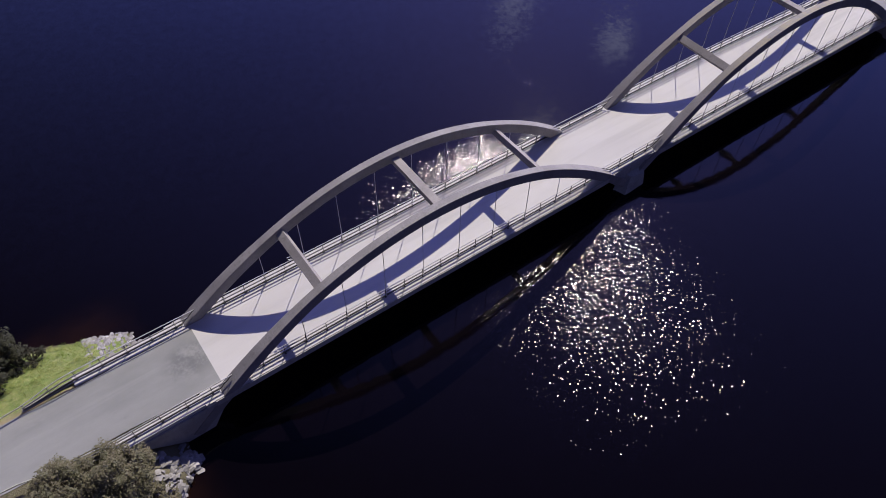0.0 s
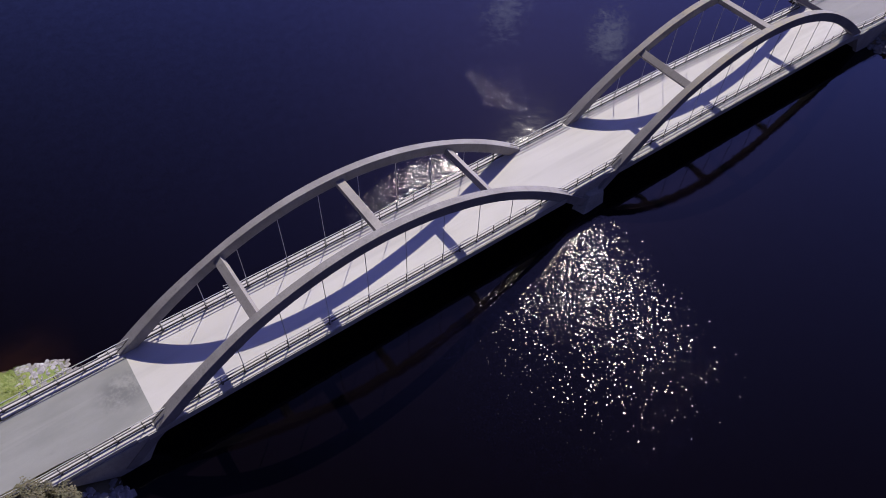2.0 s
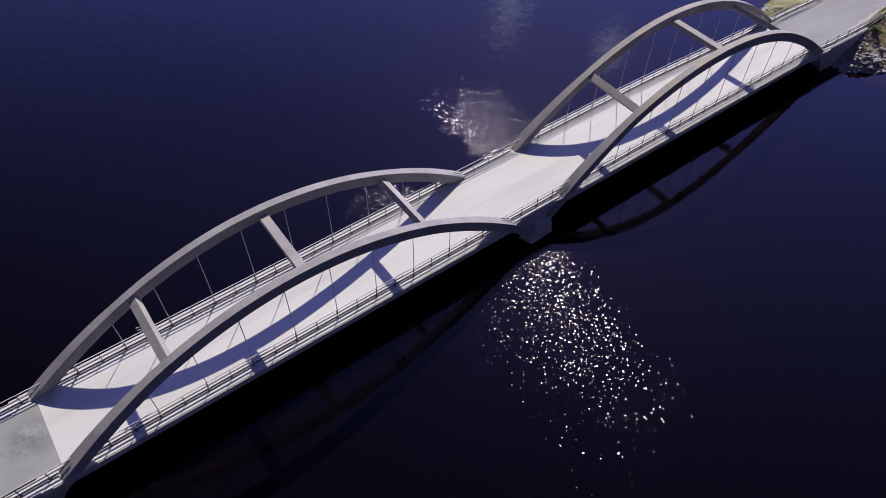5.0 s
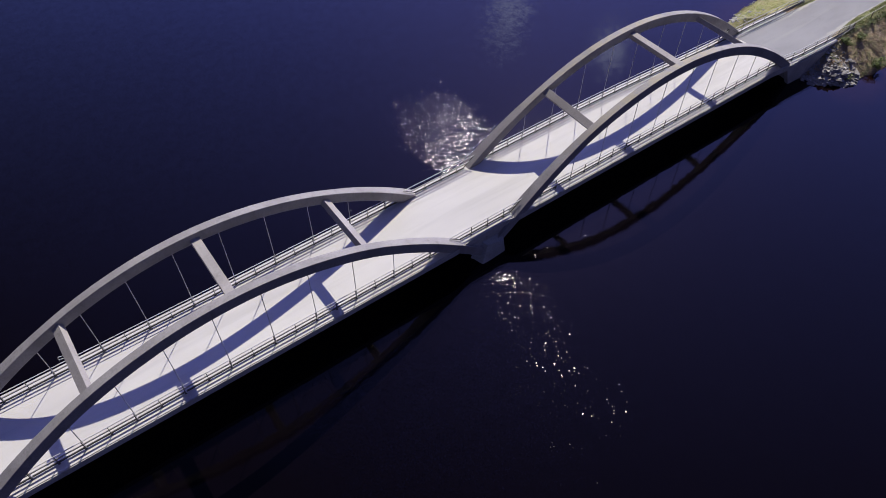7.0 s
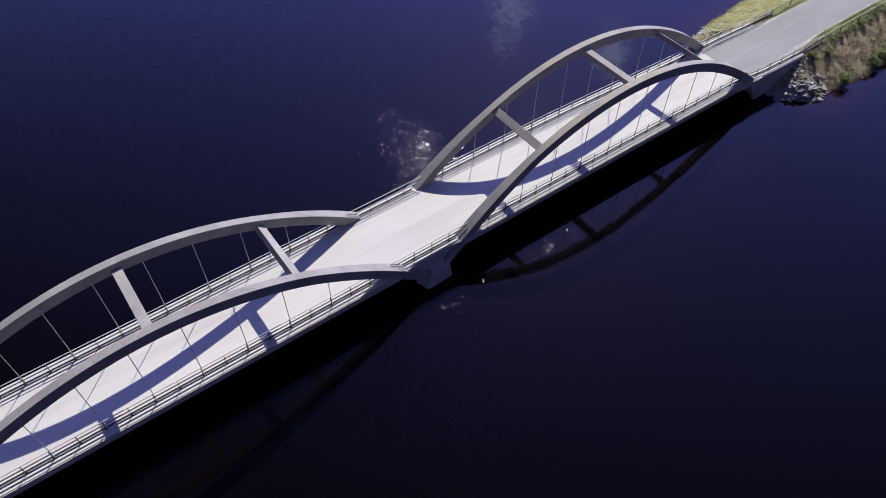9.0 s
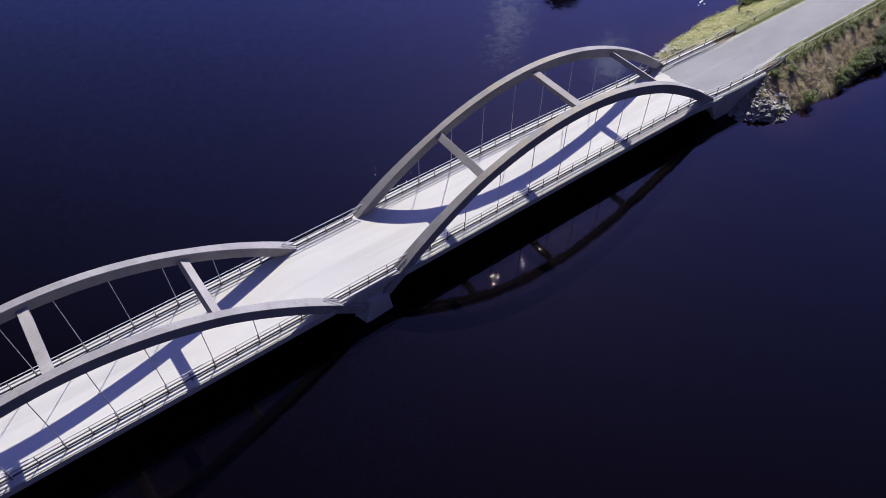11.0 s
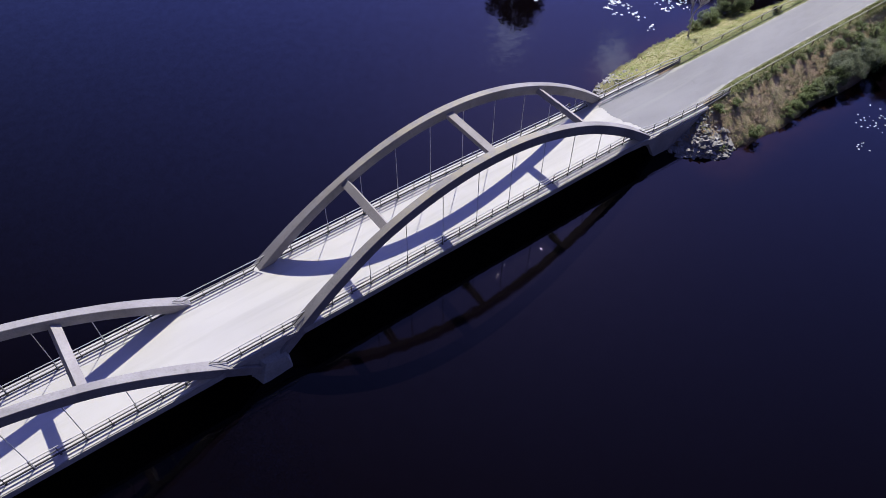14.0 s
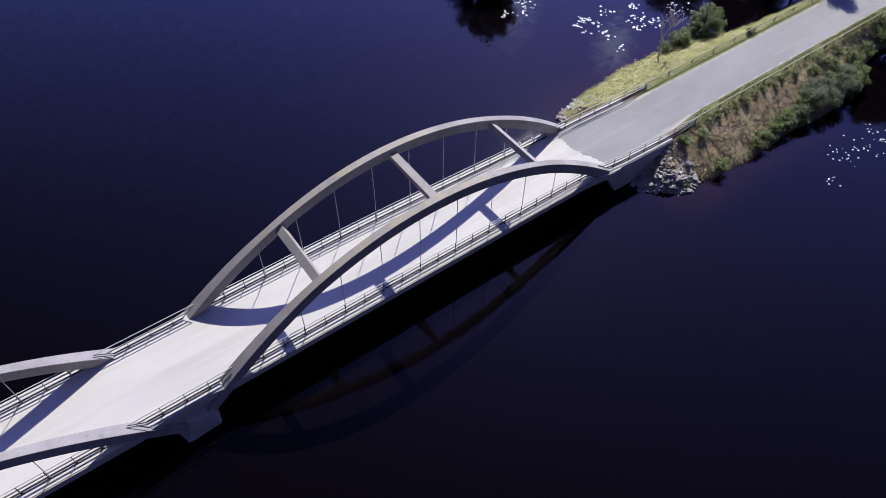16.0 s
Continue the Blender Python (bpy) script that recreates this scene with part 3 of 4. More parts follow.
def bridge():
    root = tagged(new("arch_bridge"), "two-span concrete tied arch bridge over dark lake water", "bridge")
    # deck slab with edge beams
    bm = bmesh.new()
    long_box(bm, -48.4, 48.4, -4.53, 4.53, -0.45, 0.0)
    part("deck_slab", bent(waist(bm)), M["deck"], root, "bright sunlit concrete deck")
    for s in (-1, 1):
        for k in (-1, 1):
            bm = bmesh.new()
            lo, hi = sorted((s * 4.535, s * Y_EDGE))
            long_box(bm, min(0, k * DECK_END), max(0, k * DECK_END), lo, hi, -0.72, -0.05)
            part("edge_beam", bent(waist(bm)), M["edge"], root, "concrete edge beam of the deck")
    for span in (-1, 1):
        for s in (-1, 1):
            y0, y1 = sorted((s * Y_IN, s * Y_OUT))
            a = part("arch", arch_mesh(y0, y1), M["arch"], root, "weathered grey concrete arch rib")
            a.location = (span * MID + (0.33 if span > 0 and s > 0 else 0.0), 0, 0)
            for e in (-1, 1):
                # flush black disc: the shade of a round hole put into colour
                bm = bmesh.new()
                dx = e * 19.9
                yo = Y_OUT + 0.40 * (19.9 - 13.0) / 9.0
                tube(bm, ((dx, s * (yo - 0.05), arch_top(dx) - 0.75), (dx, s * (yo + 0.006), arch_top(dx) - 0.75)), 0.16, 12)
                part("recess_disc", bm, M["black"], a, "black disc painted as the shade in a round recess")
            for hx in HANGER_X:
                top = arch_top(hx) - 0.9
                bm = bmesh.new()
                tube(bm, ((hx, s * Y_ARCH, 0.0), (hx, s * Y_ARCH, top)), 0.033, 8)
                tube(bm, ((hx, s * Y_ARCH, 0.0), (hx, s * Y_ARCH, 0.35)), 0.06, 8)
                h = part("hanger", bm, M["cable"], root, "thin vertical steel hanger rod")
                h.location = (span * MID, 0, 0)
        for k in (-1, 0, 1):
            x, top = span * MID + k * BEAM_STEP - 0.12, 8.12 if k == 0 else 5.62
            if span > 0:
                top += (-0.10, 0.03, 0.33)[k + 1]
            bm = bmesh.new()
            th = -radians(35.0) * k
            u = Vector((math.cos(th), 0, math.sin(th))) * 0.80
            d = Vector((math.sin(th), 0, -math.cos(th))) * 0.55
            p = Vector((x, 0, top))
            ring = [p + d, p + u + d, p + u, p]
            near, far = Vector((0, -Y_IN - 0.02, 0)), Vector((0, Y_IN + 0.02, 0))
            hexa(bm, [ring[0] + near, ring[1] + near, ring[1] + far, ring[0] + far, ring[3] + near, ring[2] + near, ring[2] + far, ring[3] + far], 0.02)
            part("cross_beam", bm, M["beam"], root, "concrete cross beam between the arches")
    # middle pier: a wall in the vee between the arches, on a splayed foot
    bm = bmesh.new()
    hexa(bm, [(-0.7, -4.28, -3.9), (0.7, -4.28, -3.9), (0.7, 4.28, -3.9), (-0.7, 4.28, -3.9),
              (-3.9, -4.28, -0.46), (3.9, -4.28, -0.46), (3.9, 4.28, -0.46), (-3.9, 4.28, -0.46)], 0.03)
    part("pier_wall", bm, M["pier"], root, "shaded concrete pier wall")
    for s in (-1, 1):
        bm = bmesh.new()
        c = [(-1.5, s * 5.4, -4.2), (1.8, s * 5.2, -4.2), (2.05, s * 3.9, -4.2), (-1.95, s * 3.9, -4.2),
             (-0.35, s * 4.75, -1.75), (1.55, s * 5.0, -2.0), (1.9, s * 3.9, -1.3), (-0.9, s * 3.9, -1.2)]
        hexa(bm, c, 0.04)
        part("pier_foot", bm, M["pier"], root, "sloping concrete foot at the waterline")
    # abutments with wing walls
    for e in (-1, 1):
        bm = bmesh.new()
        hexa(bm, [(e * 49.0, -3.9, -4.6), (e * 51.2, -3.9, -4.6), (e * 51.2, 3.9, -4.6), (e * 49.0, 3.9, -4.6),
                  (e * 48.6, -3.95, -0.46), (e * 52.0, -3.95, -0.46), (e * 52.0, 3.95, -0.46), (e * 48.6, 3.95, -0.46)], 0.05)
        part("abutment", bent(bm), M["pier"], root, "concrete abutment below the deck")
        for s in (-1, 1):
            bm = bmesh.new()
            y0, y1 = s * 4.0, s * 4.56
            hexa(bm, [(e * 48.9, y0, -4.3), (e * 50.0, y0, -4.3), (e * 50.0, y1, -4.3), (e * 48.9, y1, -4.3),
                      (e * 46.5, y0, -0.41), (e * 55.0, y0, -0.41), (e * 55.0, y1, -0.41), (e * 46.5, y1, -0.41)], 0.03)
            part("wing_wall", bent(bm), M["edge"], root, "sloping concrete wing wall")
            bm = bmesh.new()
            long_box(bm, *sorted((e * 47.6, e * 56.4)), *sorted((s * 3.25, s * 4.4)), -0.4, 0.006)
            part("wing_coping", bent(bm), M["deck"], root, "bright concrete coping strip")
            # pale strip added in place of the bottom rail's sunlit top
            bm = bmesh.new()
            strip(bm, [(e * ax, rail_line(e, s, ax), bend(e * ax)[1] + 0.0) for ax in np.linspace(56.41, 60.5, 6)], 0.15, 0.07)
            part("end_strip", bm, M["edge"], root, "low pale strip added for the bottom rail's lit top")
    return root


# ---- railings ----
RAIL_LEVELS = (0.17, 0.66, 1.18)


def railing(name, x0, x1, y, slope0, slope1, label, first, pitch):
    """Railing from x0 to x1 at deck level; its ends lean along the arch by slope (metres of x per metre of height).
    first, pitch: the place of one post and the step between posts. Past the bridge's ends it bends in and sinks to the guardrail."""
    root = tagged(new(name), label, "railing", group="bridge railings")
    out = 1 if y > 0 else -1

    def place(x, z, inward=0.0):
        side = 1 if x > 0 else -1
        yy = rail_line(side, out, abs(x)) if abs(x) > 56.6 else y + bend(x, y)[0]
        sink = 1 - 0.44 * ease(abs(x), 57.2, 60.4)
        return (x, yy - out * inward, z * sink + bend(x, y)[1])
    for z in RAIL_LEVELS:
        a, b = x0 + slope0 * z, x1 + slope1 * z
        bm = bmesh.new()
        xs = np.linspace(a, b, max(2, round((b - a) / 1.0)))
        if z > 1:
            tube(bm, [place(q, z) for q in xs], 0.04, 8)
            part("top_rail", bm, M["bright"], root, "round bright top rail")
        else:
            strip(bm, [place(q, z, 0.05) for q in xs], 0.036, 0.088 if z < 0.5 else 0.062)
            # middle rail: lit top and shaded side averaged into its colour
            part("rail", bm, M["weathered"] if z > 0.5 else M["steel"], root, "flat galvanised rail")
    k0, k1 = math.ceil((x0 + 0.35 - first) / pitch), math.floor((x1 - 0.1 - first) / pitch)
    for k in range(k0, k1 + 1):
        x = first + pitch * k
        bm = bmesh.new()
        strip(bm, (place(x, 0.0, -0.03), place(x, 0.7, -0.03), place(x, 1.17)), 0.03, 0.03)
        px, py, pz = place(x, 0.0)
        box(bm, px - 0.09, px + 0.09, py - 0.09, py + 0.09, pz + 0.008, pz + 0.03)
        part("post", bm, M["steel"], root)
    for xe, sl in ((x0, slope0), (x1, slope1)):
        if sl:
            bm = bmesh.new()
            tube(bm, (place(xe + sl * 0.17, 0.17), place(xe + sl * 1.18, 1.18)), 0.04, 8)
            part("end_bar", bm, M["steel"], root, "sloping end bar beside the arch")
    return root


def portal_sign(x, y, z, face):
    """A small round sign plate on two arms at the outer side of a portal beam."""
    root = tagged(new("portal_sign"), "small round sign plate on arms at a cross beam", "sign", group="portal signs")
    bm = bmesh.new()
    tube(bm, ((x + face * 0.30, y, z), (x + face * 0.33, y, z)), 0.2, 16)
    part("plate", bm, M["steel"], root, "grey back of a round plate")
    for dy in (-0.13, 0.13):
        bm = bmesh.new()
        tube(bm, ((x - face * 0.06, y + dy, z - 0.05), (x + face * 0.18, y + dy, z + 0.02), (x + face * 0.31, y + dy, z + 0.05)), 0.035, 6)
        part("arm", bm, M["bright"], root, "bright steel arm")
    return root


def arch_x(z):
    """Distance from mid-span at which the arch's top stands at height z."""
    return math.sqrt((CROWN - z) / CURVE)


def railings():
    o = arch_x(0.0)
    sl = arch_x(0.0) - arch_x(1.18)
    i0 = 20.3
    for s in (-1, 1):
        y = s * Y_RAIL
        lab = "galvanised steel railing with three rails"
        railing("railing", -MID + o + 0.25, MID - o - 0.25, y, -sl / 1.18, sl / 1.18, lab + " above the pier", 0.18, 2.0)
        for span in (-1, 1):
            railing("railing", span * MID - i0, span * MID + i0, y, 0.9, -0.9, lab + " inside an arch span", span * MID + HANGER_X[0] - 0.08, 2.015)
        railing("railing", MID + o + 0.25, 60.4, y, -sl / 1.18, 0.0, lab + " at the end of the bridge", 47.88, 2.24)
        railing("railing", -60.4, -MID - o - 0.25, y, 0.0, sl / 1.18, lab + " at the end of the bridge", -47.5, 2.14)


def w_profile():
    return [(0.0, -0.07), (0.03, -0.055), (0.03, -0.03), (0.0, 0.0), (0.03, 0.03), (0.04, 0.055), (0.0, 0.07)]


def guardrail(side, sgn, x_to):
    root = tagged(new("guardrail"), "low steel guardrail along the grassy road edge", "guardrail", group="road guardrails")
    pts = []
    for ax in np.arange(60.3, x_to, 2.0):
        pts.append(Vector((side * ax, rail_line(side, sgn, ax), bend(side * ax)[1])))
    bm = bmesh.new()
    rows = []
    for p in pts:
        zc = p.z + 0.62
        row = [bm.verts.new((p.x, p.y - sgn * q[0], zc + q[1])) for q in w_profile()]
        row += [bm.verts.new((p.x, p.y - sgn * q[0] + sgn * 0.012, zc + q[1])) for q in reversed(w_profile())]
        rows.append(row)
    n = len(rows[0])
    for a, b in zip(rows, rows[1:]):
        for k in range(n):
            bm.faces.new((a[k], a[(k + 1) % n], b[(k + 1) % n], b[k]))
    bm.faces.new(rows[0][::-1])
    bm.faces.new(rows[-1])
    part("beam", bm, M["dusty"], root, "corrugated dusty beam")
    for p in pts[::2]:
        bm = bmesh.new()
        box(bm, p.x - 0.05, p.x + 0.05, *sorted((p.y + sgn * 0.02, p.y + sgn * 0.12)), p.z - 0.7, p.z + 0.68)
        part("post", bm, M["wood"], root, "dark guardrail post")
    return root


# ---- rocks ----
def rock_mesh(rng, name):
    bm = bmesh.new()
    for _ in range(13):
        d = Vector((rng.gauss(0, 1), rng.gauss(0, 1), rng.gauss(0, 1))).normalized()
        d = Vector((d.x * rng.uniform(0.75, 1.1), d.y * rng.uniform(0.75, 1.1), d.z * rng.uniform(0.55, 0.85)))
        bm.verts.new(d)
    bmesh.ops.convex_hull(bm, input=bm.verts)
    loose = [v for v in bm.verts if not v.link_faces]
    bmesh.ops.delete(bm, geom=loose, context='VERTS')
    me = bpy.data.meshes.new(name)
    bm.to_mesh(me)
    bm.free()
    me.materials.append(M["rock"])
    return me


def riprap(side, sgn, count, seed, label, reach=60.5):
    rng = random.Random(seed)
    root = tagged(new("riprap"), label, "rocks", group="riprap slopes")
    kinds = [rock_mesh(rng, "rock") for _ in range(9)]
    made = 0
    while made < count:
        ax = rng.uniform(50.2, reach)
        shore = lerp_table(ax, NEAR_SHORE[side] if sgn < 0 else FAR_SHORE[side])
        t = rng.random()
        y = sgn * 4.6 + (shore - sgn * 4.6) * (t ** 0.6) * 1.06
        if ax > 54.0 and rng.random() < (ax - 53.5) / 4.0:
            continue
        if ax > 57 and t < 0.6:
            continue
        z = ground_height(side, ax, y)
        if z < WATER - 0.35 or z > -0.5:
            continue
        ob = new("rock", rng.choice(kinds))
        ob.parent = root
        r = rng.choice((0.15, 0.2, 0.26, 0.34, 0.46)) * rng.uniform(0.85, 1.15) * (1.15 if z < -2.2 else 0.85) * (0.62 if sgn > 0 else 1.0)
        ob.matrix_basis = Matrix.LocRotScale((side * ax, y, z + 0.12 * r), Euler((rng.uniform(-0.4, 0.4), rng.uniform(-0.4, 0.4), rng.uniform(0, 6.3))),
                                             (r * rng.uniform(0.8, 1.3), r * rng.uniform(0.8, 1.2), r * (0.62 if side > 0 and sgn < 0 else 0.3)))
        made += 1


# ---- plants ----
def leaf_cloud(rng, centres, per, size, flat=2.3):
    """Small leaf quads scattered in lumps; centres: (place, radius)."""
    nrm = np.random.RandomState(rng.randrange(1 << 30))
    V, F = [], []
    for c, r in centres:
        k = int(per * r * r)
        d = nrm.normal(size=(k, 3))
        d /= np.linalg.norm(d, axis=1)[:, None]
        rad = r * (0.55 + 0.5 * nrm.rand(k)) * (1 + 0.25 * np.sin(d[:, 0] * 5 + c[0]) * np.cos(d[:, 1] * 6 + c[1]))
        P = np.array(c) + d * rad[:, None] * np.array((1, 1, 0.85))
        s = size * (0.6 + 0.8 * nrm.rand(k))
        n = d + nrm.normal(scale=0.7, size=(k, 3)) + np.array((0, 0, flat))
        n /= np.linalg.norm(n, axis=1)[:, None]
        a = np.cross(n, nrm.normal(size=(k, 3)))
        a /= np.linalg.norm(a, axis=1)[:, None] + 1e-9
        b = np.cross(n, a)
        base = len(V)
        quad = np.stack([P - a * s[:, None], P - b * s[:, None] * 0.5, P + a * s[:, None], P + b * s[:, None] * 0.5], 1).reshape(-1, 3)
        V.extend(quad.tolist())
        F.extend([(base + 4 * i, base + 4 * i + 1, base + 4 * i + 2, base + 4 * i + 3) for i in range(k)])
    return V, F


def shrub(x, y, z, height, width, seed, mat="leaf", label="", per=420, leaf=0.085, category="bush", name="bush"):
    rng = random.Random(seed)
    root = tagged(new(name), label, category, group="bushes" if category == "bush" else "trees")
    root.location = (x, y, z)
    bm = bmesh.new()
    centres = []
    n = max(9, int((20 if category == "bush" else 6) * width))
    trunk_top = height * (0.25 if category == "bush" else 0.55)
    if category == "tree":
        lean = (rng.uniform(-0.2, 0.2), rng.uniform(-0.2, 0.2))
        tube(bm, [(lean[0] * t, lean[1] * t, height * 0.92 * t - 0.2 * (1 - t)) for t in (0, 0.3, 0.6, 1)], 0.05 + 0.018 * height, 7, 0.03)
    for i in range(n):
        a = rng.uniform(0, 6.283)
        rr = width * 0.5 * math.sqrt(rng.random())
        if category == "tree":
            h = height * rng.uniform(0.3, 1.0)
            rr *= 1.1 - 0.75 * (h / height) ** 2
            r = rng.uniform(0.17, 0.3) * width * (1.1 - 0.5 * h / height)
            root_pt = (0, 0, h * 0.7)
        else:
            h = height * rng.uniform(0.25, 0.95) * (1 - 0.4 * (rr / (width * 0.5)) ** 2)
            r = rng.uniform(0.06, 0.16) * width if width > 2 else rng.uniform(0.07, 0.2) * width
            root_pt = (rng.uniform(-0.1, 0.1), rng.uniform(-0.1, 0.1), -0.15)
        c = (math.cos(a) * rr, math.sin(a) * rr, h)
        centres.append((c, r))
        mid = tuple((p + q) / 2 + rng.uniform(-0.1, 0.1) * r for p, q in zip(root_pt, c))
        tube(bm, (root_pt, mid, c), 0.02 + 0.012 * height, 5, 0.008)
    part("stem" if category == "bush" else "trunk", bm, M["bark"], root, "thin branching woody stem" if category == "bush" else "brown branching trunk")
    V, F = leaf_cloud(rng, centres, per, leaf)
    raw_object("foliage" if category == "bush" else "crown", V, F, M[mat], root, "loose clumps of small leaves")
    return root


def bare_tree(x, y, z, seed):
    rng = random.Random(seed)
    root = tagged(new("bare_tree"), "leafless grey dead birch on the grassy bank", "tree", group="trees")
    root.location = (x, y, z)
    bm = bmesh.new()

    def limb(p, d, l, r, depth):
        q = p + d * l
        m = p + d * l * 0.5 + Vector((rng.uniform(-1, 1), rng.uniform(-1, 1), 0)) * l * 0.06
        tube(bm, (p, m, q), max(r, 0.028), 5, max(r * 0.6, 0.02))
        if depth:
            for _ in range(3 if depth > 1 else 4):
                nd = (d + Vector((rng.uniform(-0.8, 0.8), rng.uniform(-0.8, 0.8), rng.uniform(-0.1, 0.5)))).normalized()
                limb(p + d * l * rng.uniform(0.45, 1.0), nd, l * rng.uniform(0.5, 0.72), r * 0.6, depth - 1)
    limb(Vector((0, 0, -0.2)), Vector((0.10, 0.12, 1)).normalized(), 3.2, 0.12, 4)
    part("trunk", bm, M["pale_bark"], root, "grey trunk with bare twigs")


def grass(side, name, count, seed, mat, zone, blade, label):
    """Upright grass blades over part of an embankment. zone: (ax, y) -> density 0..1."""
    rs = np.random.RandomState(seed)
    V, F = [], []
    tries = 0
    while len(F) < count and tries < count * 12:
        tries += 1
        ax = rs.uniform(51, 104)
        f, n = lerp_table(ax, FAR_SHORE[side]), lerp_table(ax, NEAR_SHORE[side])
        y = rs.uniform(n - 0.2, f + 0.2)
        l, r = road_edges(side, ax)
        if l - 0.14 < y < r + 0.14 or rs.rand() > zone(ax, y):
            continue
        if ax < 57.5 and abs(y) < 4.7:
            continue
        z = ground_height(side, ax, y)
        if z < WATER - 0.05:
            continue
        a = rs.uniform(0, 6.283)
        h = blade * rs.uniform(0.5, 1.5)
        w = 0.012 + 0.02 * rs.rand()
        lx, ly = rs.normal(scale=1.5, size=2) * h
        ca, sa = math.cos(a) * w, math.sin(a) * w
        x = side * ax
        b = len(V)
        V += [(x - ca, y - sa, z - 0.05), (x + ca, y + sa, z - 0.05), (x + lx * 0.4 + ca * 0.8, y + ly * 0.4 + sa * 0.8, z + h * 0.6), (x + lx, y + ly, z + h), (x + lx * 0.4 - ca * 0.8, y + ly * 0.4 - sa * 0.8, z + h * 0.6)]
        F.append((b, b + 1, b + 2, b + 3, b + 4))
    return tagged(raw_object(name, V, F, M[mat]), label, "grass", kind="stuff")


def weeds(side, name, count, seed, mat, zone, size, label):
    """Low tufts of leaves over part of an embankment."""
    rng = random.Random(seed)
    centres = []
    tries = 0
    while len(centres) < count and tries < count * 40:
        tries += 1
        ax = rng.uniform(54, 104)
        f, n = lerp_table(ax, FAR_SHORE[side]), lerp_table(ax, NEAR_SHORE[side])
        y = rng.uniform(n, f)
        l, r = road_edges(side, ax)
        if l - 0.5 < y < r + 0.5 or rng.random() > zone(ax, y) or (ax < 57.5 and abs(y) < 4.9):
            continue
        z = ground_height(side, ax, y)
        if z < WATER + 0.1:
            continue
        r = size * rng.uniform(0.5, 1.4)
        centres.append(((side * ax, y, z + 0.25 * r), r))
    V, F = leaf_cloud(rng, centres, 330, 0.055, 3.6)
    return tagged(raw_object(name, V, F, M[mat]), label, "weeds", kind="stuff")


def lilies():
    rng = random.Random(31)
    kinds = []
    for k in range(4):
        bm = bmesh.new()
        r = 1.0
        n = 12
        cen = bm.verts.new((0.1, 0, 0.02))
        ring = [bm.verts.new((r * math.cos(a) * rng.uniform(0.9, 1.08), r * math.sin(a) * rng.uniform(0.9, 1.08), 0.02 + 0.05 * rng.random()))
                for a in [0.25 + (6.283 - 0.5) * i / (n - 1) for i in range(n)]]
        for p, q in zip(ring, ring[1:]):
            bm.faces.new((cen, p, q))
        low = bmesh.ops.extrude_face_region(bm, geom=bm.faces[:])
        for g in low["geom"]:
            if isinstance(g, bmesh.types.BMVert):
                g.co.z -= 0.06
        me = bpy.data.meshes.new("lily_pad")
        bmesh.ops.recalc_face_normals(bm, faces=bm.faces)
        bm.to_mesh(me)
        bm.free()
        me.materials.append(M["lily"])
        kinds.append(me)
    beds = [(62.6, 28.6, 2.2, 26), (59.6, 28.2, 0.9, 7), (67.7, 20.8, 1.1, 22), (65.5, 20.6, 0.6, 7), (68.4, 19.0, 0.7, 9), (65.9, 18.3, 0.7, 7), (67.6, 16.6, 1.0, 15),
            (67.0, 13.2, 0.8, 6), (71.4, 20.6, 0.9, 10), (74.0, 16.5, 1.2, 16), (72.2, 15.0, 0.8, 9), (75.4, 14.6, 1.5, 18), (75.8, 19.4, 0.9, 12), (80.6, 15.0, 1.8, 22),
            (73.3, -16.5, 1.6, 16), (76.6, -16.8, 1.9, 18), (68.4, -18.2, 0.8, 7), (80.2, -15.4, 1.6, 12), (79, -17.6, 1.2, 8)]
    for cx, cy, sp, n in beds:
        for _ in range(n):
            ob = new("lily_pad", rng.choice(kinds))
            s = rng.uniform(0.08, 0.17) * (1.0 if cy > 0 else 0.75)
            ob.matrix_basis = Matrix.LocRotScale((cx + 0.6 + rng.gauss(0, sp * 0.55), cy + (0.5 if cy > 0 else 0.2) + rng.gauss(0, sp * 0.55), WATER + 0.012),
                                                 Euler((0, 0, rng.uniform(0, 6.3))), (s, s * rng.uniform(0.8, 1), 0.5))
            tagged(ob, "pale round lily pad floating on dark water", "lily pad", group="lily pads")


def islet():
    bm = bmesh.new()
    bmesh.ops.create_grid(bm, x_segments=40, y_segments=24, size=1.0)
    for v in bm.verts:
        x, y = v.co.x, v.co.y
        r = math.hypot(x, y)
        v.co = Vector((74 + x * 22, 54 + y * 18, WATER - 1.2 + 3.2 * max(0.0, 1 - r * r) + 0.5 * noise.noise(Vector((x * 6, y * 6, 2)))))
    ob = mesh_object("ground_islet", bm, M["ground"])
    tagged(ob, "low wooded islet in the lake", "islet", kind="structure")


lake()
ground(1, "ground_east", "grassy causeway embankment with stones at the water")
ground(-1, "ground_west", "green causeway embankment with stones at the water")
road(1, "road_east", "worn grey asphalt road on the causeway")
road(-1, "road_west", "patched grey asphalt road on the causeway")
bridge()
railings()
portal_sign(-MID - BEAM_STEP - 0.16, 0.7, 5.55, -1)
portal_sign(MID + BEAM_STEP + 0.62, -0.2, 5.62, 1)
for sd in (1, -1):
    for sg in (1, -1):
        guardrail(sd, sg, 130.0)
riprap(1, -1, 480, 3, "pile of pale blasted rocks at the abutment")
riprap(1, 1, 120, 4, "pale rocks along the shore beside the abutment")
riprap(-1, -1, 190, 6, "pale rocks below the abutment wing wall", 54.5)
riprap(-1, 1, 300, 7, "pale rocks along the shore beside the abutment", 55.0)


def on_ground(side, ax, y):
    return (side * ax, y, ground_height(side, ax, y))


